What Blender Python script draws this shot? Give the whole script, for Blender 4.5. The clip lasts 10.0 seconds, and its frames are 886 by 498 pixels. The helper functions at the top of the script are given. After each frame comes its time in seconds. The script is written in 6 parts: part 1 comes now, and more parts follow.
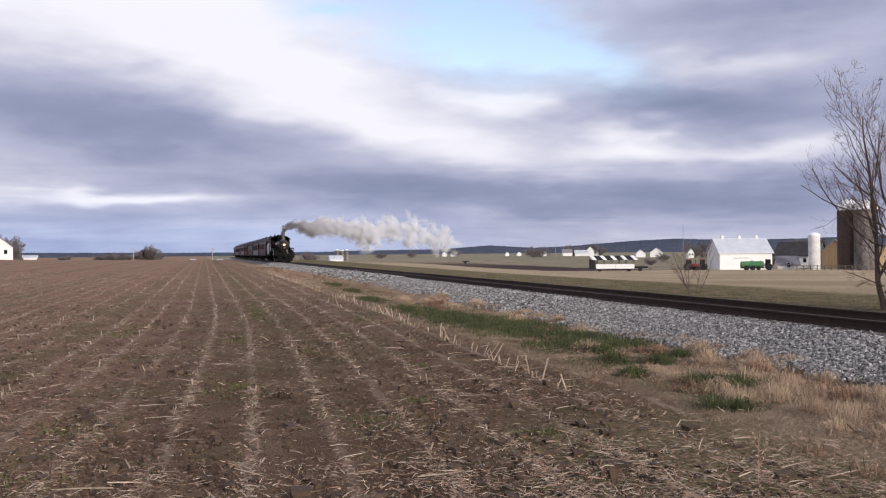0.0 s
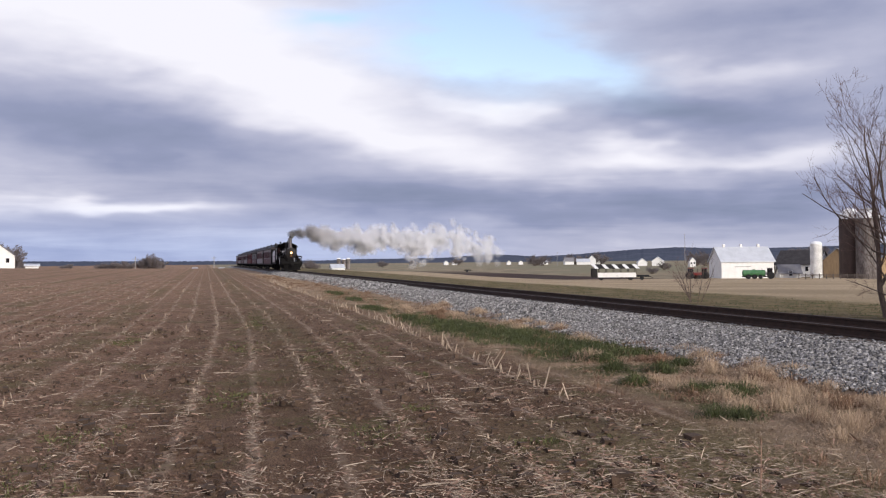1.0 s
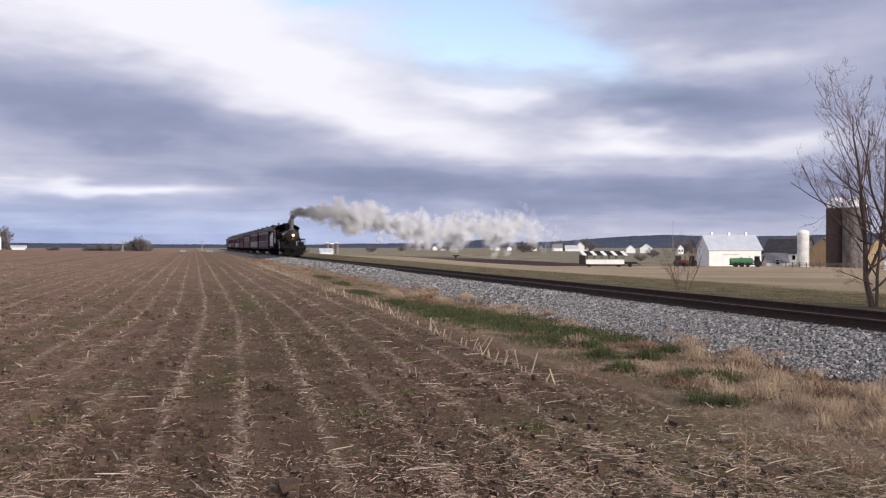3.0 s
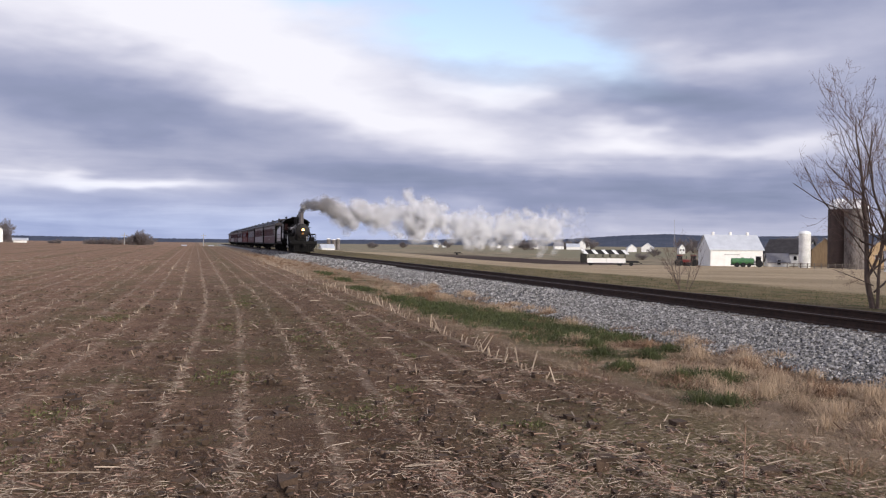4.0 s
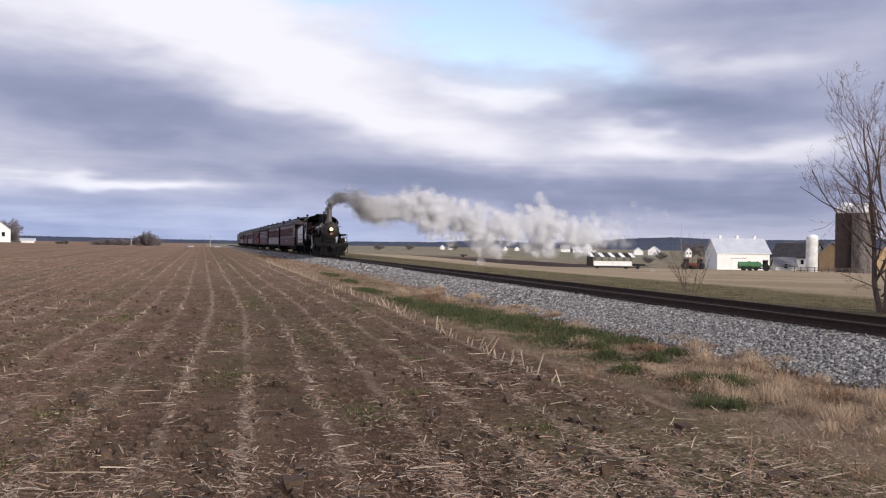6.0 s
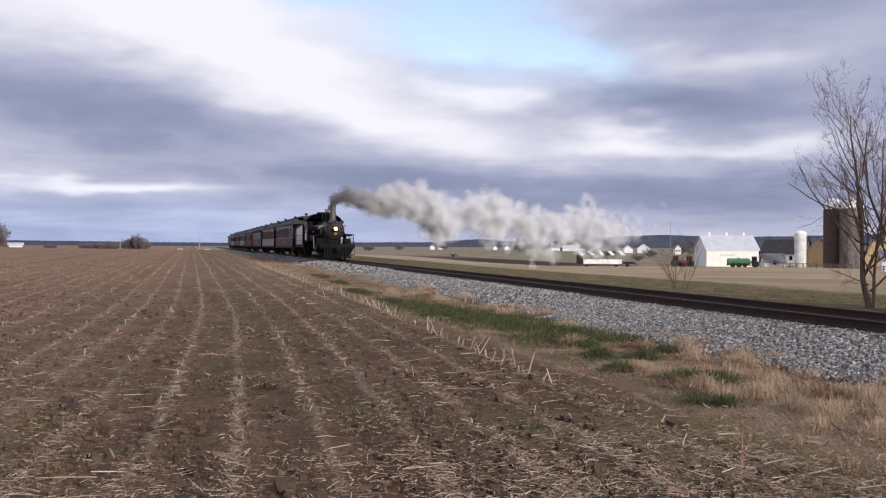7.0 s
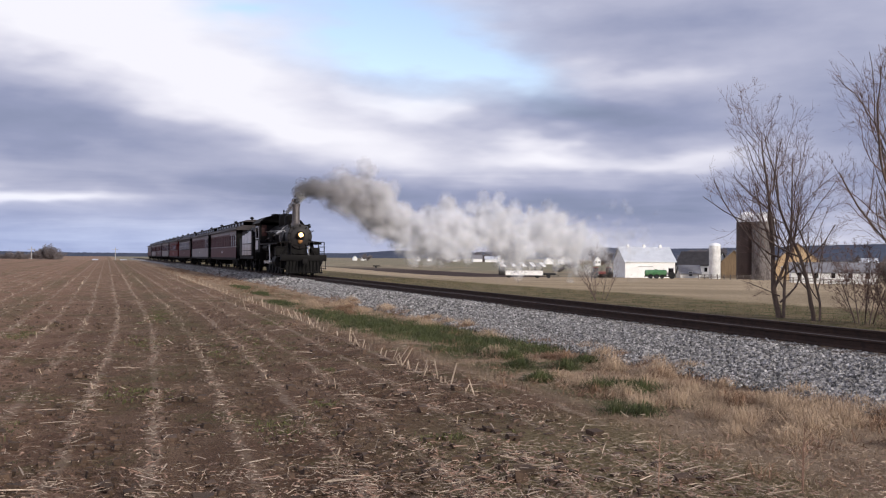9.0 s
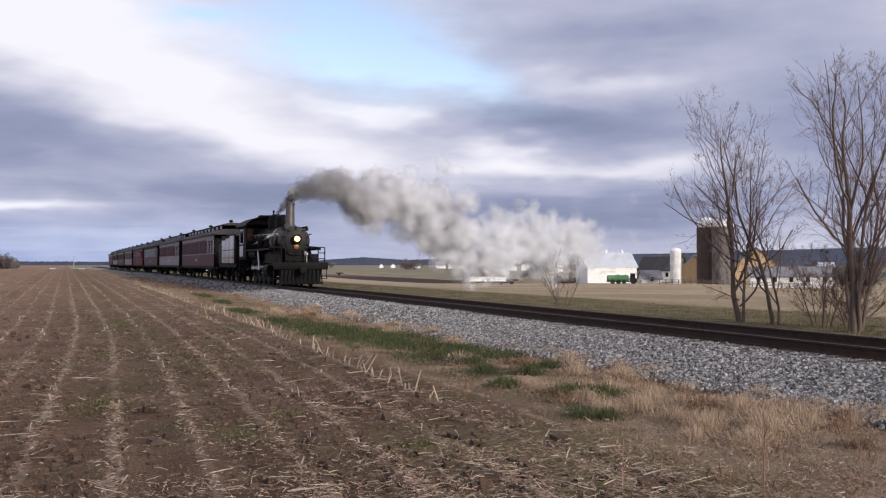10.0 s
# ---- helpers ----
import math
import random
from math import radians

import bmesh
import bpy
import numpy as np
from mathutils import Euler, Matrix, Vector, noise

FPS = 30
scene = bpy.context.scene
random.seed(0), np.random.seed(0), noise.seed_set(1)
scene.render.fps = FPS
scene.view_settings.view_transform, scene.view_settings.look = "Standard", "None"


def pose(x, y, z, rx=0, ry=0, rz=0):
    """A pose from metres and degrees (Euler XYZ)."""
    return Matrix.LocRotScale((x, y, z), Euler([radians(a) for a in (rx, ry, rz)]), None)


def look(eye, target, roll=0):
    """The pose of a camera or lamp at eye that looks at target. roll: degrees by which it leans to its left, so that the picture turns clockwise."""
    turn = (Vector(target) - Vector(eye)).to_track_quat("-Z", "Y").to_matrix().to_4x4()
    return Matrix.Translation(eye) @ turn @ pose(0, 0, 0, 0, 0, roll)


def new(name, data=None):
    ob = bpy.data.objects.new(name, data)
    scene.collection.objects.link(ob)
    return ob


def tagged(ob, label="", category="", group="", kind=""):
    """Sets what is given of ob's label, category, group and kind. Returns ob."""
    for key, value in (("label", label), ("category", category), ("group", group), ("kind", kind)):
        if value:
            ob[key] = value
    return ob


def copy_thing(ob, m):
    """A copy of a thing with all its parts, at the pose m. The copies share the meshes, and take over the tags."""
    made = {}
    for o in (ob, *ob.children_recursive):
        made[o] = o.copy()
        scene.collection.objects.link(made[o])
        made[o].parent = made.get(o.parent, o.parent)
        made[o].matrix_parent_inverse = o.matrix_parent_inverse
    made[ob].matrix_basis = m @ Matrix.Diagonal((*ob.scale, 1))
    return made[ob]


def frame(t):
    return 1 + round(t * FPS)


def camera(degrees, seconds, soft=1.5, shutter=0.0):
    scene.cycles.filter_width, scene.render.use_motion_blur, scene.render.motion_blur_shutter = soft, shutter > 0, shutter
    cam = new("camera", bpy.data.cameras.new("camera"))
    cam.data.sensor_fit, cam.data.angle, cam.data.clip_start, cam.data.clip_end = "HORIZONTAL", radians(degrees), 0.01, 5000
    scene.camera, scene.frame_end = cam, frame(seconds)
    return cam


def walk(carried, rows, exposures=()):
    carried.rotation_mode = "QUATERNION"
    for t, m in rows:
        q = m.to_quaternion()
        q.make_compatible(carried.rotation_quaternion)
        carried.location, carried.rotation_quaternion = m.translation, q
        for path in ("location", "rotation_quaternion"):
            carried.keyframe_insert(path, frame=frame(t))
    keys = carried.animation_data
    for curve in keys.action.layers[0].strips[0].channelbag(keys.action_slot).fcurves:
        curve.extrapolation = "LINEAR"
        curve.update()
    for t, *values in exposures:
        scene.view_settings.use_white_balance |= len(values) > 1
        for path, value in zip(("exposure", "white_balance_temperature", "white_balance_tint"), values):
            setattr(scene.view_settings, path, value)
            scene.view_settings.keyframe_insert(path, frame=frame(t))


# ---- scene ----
cam = camera(50.1, 10.0, soft=1.2)

# camera on a fixed spot, turned by hand
ROWS = [
    (0.0, -14.13, 0.21, 0.50), (0.5, -14.23, 0.50, 0.57), (1.0, -14.03, 0.73, 0.49), (1.5, -14.08, 0.63, 0.42),
    (2.0, -14.04, 0.11, -0.09), (2.5, -14.26, -0.14, -0.04), (3.8, -15.24, -0.20, -0.16), (4.0, -14.63, -0.34, -0.63),
    (4.5, -14.89, -0.12, -0.81), (5.0, -14.42, -0.23, -0.96), (5.5, -14.12, -0.23, -1.05), (7.0, -14.86, -0.21, -0.28),
    (7.5, -15.25, -0.30, -0.25), (8.0, -16.50, -0.06, -0.20), (8.5, -19.06, 0.26, -0.14), (9.0, -19.52, 0.49, -0.42),
    (9.5, -20.91, 0.96, -0.18), (10.0, -21.73, 0.90, -0.05)]
EYE_Z = 1.6
walk(cam, [(t, pose(0, 0, EYE_Z, 90 + p, r, y)) for t, y, p, r in ROWS], exposures=[(0.0, 0.06), (10.0, 0.06)])

# ---------------------------------------------------------------- world and sun
SUN_AZ, SUN_EL = 160.0, 18.0          # degrees right of the track's direction, and up


class Nodes:
    """Short writing for node trees."""
    def __init__(self, tree):
        self.t = tree
        tree.nodes.clear()

    def n(self, kind, **inputs):
        node = self.t.nodes.new(kind)
        for key, v in inputs.items():
            self.put(node, key.replace("_", " "), v)
        return node

    def put(self, node, key, v):
        sock = node.inputs[int(key) if key.isdigit() else key]
        if isinstance(v, bpy.types.NodeSocket):
            self.t.links.new(v, sock)
        else:
            sock.default_value = v

    def m(self, op, *args, clamp=False):
        node = self.t.nodes.new("ShaderNodeMath")
        node.operation, node.use_clamp = op, clamp
        for i, v in enumerate(args):
            self.put(node, str(i), v)
        return node.outputs[0]

    def noise(self, vec, scale, detail=4.0, rough=0.55, dist=0.0):
        return self.n("ShaderNodeTexNoise", Vector=vec, Scale=scale, Detail=detail, Roughness=rough, Distortion=dist).outputs["Fac"]

    def ramp(self, fac, stops, mode="LINEAR"):
        node = self.n("ShaderNodeValToRGB", Fac=fac)
        cr = node.color_ramp
        cr.interpolation = mode
        while len(cr.elements) < len(stops):
            cr.elements.new(0.5)
        for e, (p, c) in zip(cr.elements, stops):
            e.position = p
            e.color = (*c, 1) if len(c) == 3 else c
        return node.outputs["Color"]

    def mix(self, fac, a, b, blend="MIX"):
        node = self.t.nodes.new("ShaderNodeMix")
        node.data_type, node.blend_type = "RGBA", blend
        node.clamp_factor = True
        self.put(node, "0", fac)
        for sock, v in ((node.inputs[6], a), (node.inputs[7], b)):
            if isinstance(v, bpy.types.NodeSocket):
                self.t.links.new(v, sock)
            else:
                sock.default_value = (*v, 1) if len(v) == 3 else v
        return node.outputs[2]

    def xyz(self, vec):
        s = self.n("ShaderNodeSeparateXYZ", Vector=vec)
        return s.outputs[0], s.outputs[1], s.outputs[2]

    def vec(self, x, y, z):
        return self.n("ShaderNodeCombineXYZ", X=x, Y=y, Z=z).outputs[0]

    def smooth(self, v, lo, hi):
        node = self.t.nodes.new("ShaderNodeMapRange")
        node.interpolation_type = "SMOOTHSTEP"
        for k, x in ((0, v), (1, lo), (2, hi), (3, 0.0), (4, 1.0)):
            self.put(node, str(k), x)
        return node.outputs[0]


# cloud forms: azimuth and elevation of the middle, half-widths (degrees), slant, gain
CLOUDS = [
    (-4.0, 14.5, 13.0, 3.2, -6, 0.48), (5.0, 10.2, 9.0, 1.9, -14, 0.36), (13.0, 7.0, 7.5, 1.0, -10, 0.30), (-9.0, 8.6, 11.0, 2.2, -8, -0.31),
    (-1.0, 6.9, 8.0, 1.4, -6, -0.22), (31.0, 10.9, 6.5, 0.8, 2, 0.16), (10.0, 3.7, 11.0, 1.3, -2, -0.35), (30.0, 3.0, 12.0, 1.4, -1, -0.46),
    (28.5, 8.4, 7.0, 1.3, -3, -0.50), (33.0, 13.3, 9.0, 1.8, 4, -0.28), (25.2, 6.3, 3.4, 0.7, -6, 0.42), (33.5, 5.5, 4.5, 0.7, 3, 0.26),
    (-4.5, 3.5, 6.0, 0.45, 0, 0.50), (17.3, 9.1, 2.8, 0.7, -6, 0.36), (30.0, 4.9, 5.5, 0.4, -4, -0.12), (44.0, 8.0, 7.0, 4.0, 0, -0.36)]
CLEAR = [(16.5, 13.4, 6.0, 2.5, -8, 1.3), (7.5, 14.3, 2.6, 0.7, 0, 0.8), (22.5, 11.0, 3.5, 1.3, -20, 0.7)]


def make_world():
    w = bpy.data.worlds.new("overcast")
    scene.world = w
    w.use_nodes = True
    g = Nodes(w.node_tree)
    way = g.n("ShaderNodeTexCoord").outputs["Generated"]
    x, y, z = g.xyz(way)
    az = g.m("MULTIPLY", g.m("ARCTAN2", x, y), 57.2958)
    el = g.m("MULTIPLY", g.m("ARCSINE", z), 57.2958)
    flat = g.vec(g.m("MULTIPLY", az, 0.05), g.m("MULTIPLY", el, 0.16), 0.0)
    warp = g.m("MULTIPLY", g.m("SUBTRACT", g.noise(flat, 2.2, 3), 0.5), 1.0)
    warp2 = g.m("MULTIPLY", g.m("SUBTRACT", g.noise(g.vec(g.m("MULTIPLY", az, 0.05), g.m("MULTIPLY", el, 0.16), 7.0), 2.6, 3), 0.5), 1.0)
    a2 = g.m("ADD", az, g.m("MULTIPLY", warp, 9.0))
    e2 = g.m("ADD", el, g.m("MULTIPLY", warp2, 3.0))

    def total(forms):
        s = 0.0
        for ca, ce, ra, re, slant, gain in forms:
            c, sn = math.cos(radians(slant)), math.sin(radians(slant))
            da, de = g.m("SUBTRACT", a2, ca), g.m("SUBTRACT", e2, ce)
            u = g.m("DIVIDE", g.m("ADD", g.m("MULTIPLY", da, c), g.m("MULTIPLY", de, sn)), ra)
            v = g.m("DIVIDE", g.m("SUBTRACT", g.m("MULTIPLY", de, c), g.m("MULTIPLY", da, sn)), re)
            q = g.m("ADD", g.m("MULTIPLY", u, u), g.m("MULTIPLY", v, v))
            s = g.m("ADD", s, g.m("MULTIPLY", g.m("EXPONENT", g.m("MULTIPLY", q, -1.0)), gain))
        return s

    fine = g.noise(g.vec(g.m("MULTIPLY", az, 0.05), g.m("MULTIPLY", el, 0.15), 3.0), 4.2, 6, 0.55)
    big = g.noise(g.vec(g.m("MULTIPLY", az, 0.05), g.m("MULTIPLY", el, 0.15), 11.0), 1.7, 4, 0.5)
    tone = g.m("ADD", 0.615, total(CLOUDS))
    tone = g.m("ADD", tone, g.m("MULTIPLY", g.m("SUBTRACT", fine, 0.5), 0.27))
    tone = g.m("ADD", tone, g.m("MULTIPLY", g.m("SUBTRACT", big, 0.5), 0.30))
    low = g.noise(g.vec(g.m("MULTIPLY", az, 0.05), g.m("MULTIPLY", el, 0.55), 5.0), 1.9, 5, 0.55, 0.6)
    tone = g.m("ADD", tone, g.m("MULTIPLY", g.m("MULTIPLY", g.m("SUBTRACT", low, 0.5), 0.42), g.smooth(el, 7.5, 3.0)))
    cloud = g.ramp(tone, [(0.0, (0.195, 0.235, 0.35)), (0.3, (0.30, 0.33, 0.485)), (0.55, (0.47, 0.485, 0.63)),
                          (0.8, (0.75, 0.745, 0.85)), (1.0, (0.90, 0.89, 0.965))])
    sky = g.n("ShaderNodeTexSky")
    sky.sky_type, sky.sun_disc = "NISHITA", False
    sky.sun_elevation, sky.sun_rotation = radians(SUN_EL), radians(SUN_AZ)
    blue = g.mix(1.0, sky.outputs[0], (0.215, 0.195, 0.205), "MULTIPLY")
    # bluish distance under the clouds, most of all along the track
    cloud = g.mix(g.m("MULTIPLY", g.smooth(el, 4.2, 0.6), g.smooth(az, 24.0, 4.0)), cloud, g.mix(1.0, cloud, (0.80, 0.90, 1.06), "MULTIPLY"))
    hole = g.m("MULTIPLY", total(CLEAR), g.m("ADD", 0.55, fine), clamp=True)
    col = g.mix(hole, cloud, blue)
    back = g.n("ShaderNodeBackground", Color=col, Strength=1.0)
    out = g.n("ShaderNodeOutputWorld", Surface=back.outputs[0])


make_world()
sun_data = bpy.data.lights.new("sun", "SUN")
sun_data.energy, sun_data.angle, sun_data.color = 3.2, radians(11), (1.0, 0.93, 0.84)
sun = new("sun", sun_data)
_a, _e = radians(SUN_AZ), radians(SUN_EL)
sun.matrix_world = look((60, -50, 90), (60 - math.sin(_a) * math.cos(_e), -50 - math.cos(_a) * math.cos(_e), 90 - math.sin(_e)))

# ---------------------------------------------------------------- materials
MATS = {}


def material(name, color, rough=0.8, metal=0.0, color2=None, scale=3.0, fine=0.25, bump=0.0, bump_scale=40.0,
             vary=0.0, stretch=(1, 1, 1), emit=None, spec=0.3):
    """A surface with patchy variation at two scales, fine relief and, if asked, a tone that differs piece by piece."""
    if name in MATS:
        return MATS[name]
    mt = bpy.data.materials.new(name)
    mt.use_nodes = True
    g = Nodes(mt.node_tree)
    co = g.n("ShaderNodeTexCoord").outputs["Object"]
    mp = g.n("ShaderNodeMapping", Vector=co)
    mp.inputs["Scale"].default_value = stretch
    v = mp.outputs[0]
    c2 = color2 or tuple(k * 0.6 for k in color)
    f1 = g.noise(v, scale, 5, 0.6)
    f2 = g.noise(v, scale * 9.0, 4, 0.6)
    f = g.m("ADD", g.m("MULTIPLY", f1, 1 - fine), g.m("MULTIPLY", f2, fine))
    col = g.mix(g.smooth(f, 0.35, 0.65), c2, color)
    if vary:
        r = g.n("ShaderNodeObjectInfo").outputs["Random"]
        r2 = g.n("ShaderNodeNewGeometry").outputs["Random Per Island"]
        k = g.m("ADD", 1 - vary, g.m("MULTIPLY", g.m("FRACT", g.m("ADD", r, r2)), 2 * vary))
        col = g.mix(1.0, col, g.vec(k, k, k), "MULTIPLY")
    b = g.n("ShaderNodeBsdfPrincipled", Base_Color=col, Roughness=rough, Metallic=metal)
    b.inputs["Specular IOR Level"].default_value = spec
    if emit:
        b.inputs["Emission Color"].default_value = (*emit[0], 1)
        b.inputs["Emission Strength"].default_value = emit[1]
    if bump:
        bp = g.n("ShaderNodeBump", Strength=bump, Distance=0.02, Height=g.noise(v, bump_scale, 5, 0.65))
        g.t.links.new(bp.outputs[0], b.inputs["Normal"])
    g.n("ShaderNodeOutputMaterial", Surface=b.outputs[0])
    MATS[name] = mt
    return mt


# ---------------------------------------------------------------- mesh writing
class Shape:
    """Collects faces as lists; made into one mesh at the end."""
    def __init__(self):
        self.v, self.f = [], []

    def add(self, verts, faces, m=None):
        k = len(self.v)
        self.v += [tuple(m @ Vector(p)) for p in verts] if m is not None else [tuple(p) for p in verts]
        self.f += [tuple(i + k for i in f) for f in faces]
        return self

    def box(self, x0, x1, y0, y1, z0, z1, m=None, bevel=0.0):
        if bevel <= 0:
            p = [(x, y, z) for z in (z0, z1) for y in (y0, y1) for x in (x0, x1)]
            return self.add(p, [(0, 2, 3, 1), (4, 5, 7, 6), (0, 1, 5, 4), (2, 6, 7, 3), (0, 4, 6, 2), (1, 3, 7, 5)], m)
        bm = bmesh.new()
        bmesh.ops.create_cube(bm, size=1.0)
        for q in bm.verts:
            q.co = ((x0 + x1) / 2 + q.co.x * (x1 - x0), (y0 + y1) / 2 + q.co.y * (y1 - y0), (z0 + z1) / 2 + q.co.z * (z1 - z0))
        b = min(bevel, 0.45 * min(abs(x1 - x0), abs(y1 - y0), abs(z1 - z0)))
        bmesh.ops.bevel(bm, geom=bm.edges[:], offset=b, segments=2, affect="EDGES", profile=0.5)
        bm.verts.index_update()
        self.add([tuple(q.co) for q in bm.verts], [[q.index for q in f.verts] for f in bm.faces], m)
        bm.free()
        return self

    def lathe(self, profile, n=24, m=None, caps=True):
        """Turns (radius, z) pairs about z."""
        v, f = [], []
        for r, z in profile:
            v += [(r * math.cos(2 * math.pi * k / n), r * math.sin(2 * math.pi * k / n), z) for k in range(n)]
        for i in range(len(profile) - 1):
            for k in range(n):
                a, b = i * n + k, i * n + (k + 1) % n
                f.append((a, b, b + n, a + n))
        if caps:
            f.append(tuple(range(n))[::-1])
            f.append(tuple(range((len(profile) - 1) * n, len(profile) * n)))
        return self.add(v, f, m)

    def rod(self, a, b, ra, rb=None, n=8):
        a, b = Vector(a), Vector(b)
        q = (b - a).to_track_quat("Z", "Y").to_matrix().to_4x4()
        return self.lathe([(ra, 0), (ra if rb is None else rb, (b - a).length)], n, Matrix.Translation(a) @ q)

    def prism(self, outline, y0, y1, m=None):
        """An (x, z) outline pulled along y."""
        n = len(outline)
        v = [(x, y0, z) for x, z in outline] + [(x, y1, z) for x, z in outline]
        f = [(k, (k + 1) % n, n + (k + 1) % n, n + k) for k in range(n)] + [tuple(range(n))[::-1], tuple(range(n, 2 * n))]
        return self.add(v, f, m)

    def mesh(self, name, mats=(), smooth=None):
        me = bpy.data.meshes.new(name)
        me.from_pydata(self.v, [], self.f)
        for q in mats:
            me.materials.append(q)
        bm = bmesh.new()
        bm.from_mesh(me)
        bmesh.ops.recalc_face_normals(bm, faces=bm.faces[:])
        bm.to_mesh(me)
        bm.free()
        if smooth:
            me.shade_smooth()
            me.set_sharp_from_angle(angle=radians(smooth))
        return me


def part(name, shape, mat, parent=None, label="", smooth=35, at=None):
    """Links a shape as one mesh object, under a thing or a part if one is given."""
    ob = new(name, shape if isinstance(shape, bpy.types.Mesh) else shape.mesh(name, (mat,), smooth))
    if parent:
        ob.parent = parent
    if at is not None:
        ob.matrix_basis = at
    return tagged(ob, label)


def thing(name, label, category, group="", kind="", at=None):
    ob = new(name)
    if at is not None:
        ob.matrix_basis = at
    return tagged(ob, label, category, group, kind)


def raw(name, v, f, mat, smooth=False):
    """A mesh from arrays, for large sheets and strewn matter."""
    me = bpy.data.meshes.new(name)
    me.from_pydata(v, [], f)
    me.materials.append(mat)
    if smooth:
        me.shade_smooth()
    return me


def sm(x, lo, hi):
    k = np.clip((np.asarray(x, float) - lo) / (hi - lo), 0, 1)
    return k * k * (3 - 2 * k)


# ---------------------------------------------------------------- the lie of the land
TRACK_X, RAIL_Z = 11.4, 0.42
RIGHT_R = [0, 30, 60, 100, 200, 240, 300, 400, 700, 1500, 3000, 4500]
RIGHT_Z = [-0.15, -0.25, -0.55, -1.3, -2.75, -3.3, -3.45, -3.2, -2.6, -1.0, -3.0, -20.0]
LEFT_R = [0, 20, 60, 120, 210, 300, 500, 900, 1500, 3000, 4500]
LEFT_Z = [-0.15, -0.13, 0.02, 0.22, 0.42, 0.0, -3.0, -4.0, -3.0, -3.5, -20.0]


def ground_z(x, y):
    """Height of the land: a low swell under the field, falling away behind the line."""
    x, y = np.asarray(x, float), np.asarray(y, float)
    r = np.hypot(x, y)
    left = np.interp(r, LEFT_R, LEFT_Z) + sm(-x, 0, 60) * 0.65 * np.exp(-((r - 200) / 150) ** 2)
    right = np.interp(r, RIGHT_R, RIGHT_Z) - sm(np.degrees(np.arctan2(x, np.maximum(y, 0.1))), 36, 46) * sm(r, 60, 200) * 1.0
    k = sm(x, 12, 24 + 0.25 * np.abs(y))
    z = left * (1 - k) + right * k
    near = sm(-np.abs(x - TRACK_X), -7, -4)
    return z * (1 - near) + np.minimum(z, 0.0) * near


def gz(x, y):
    return float(ground_z(x, y))


# ---------------------------------------------------------------- ground
def row_shift(y):
    """The rows bend a little to the side near the viewer."""
    return -0.00125 * np.maximum(0, 32 - np.asarray(y, float)) ** 2


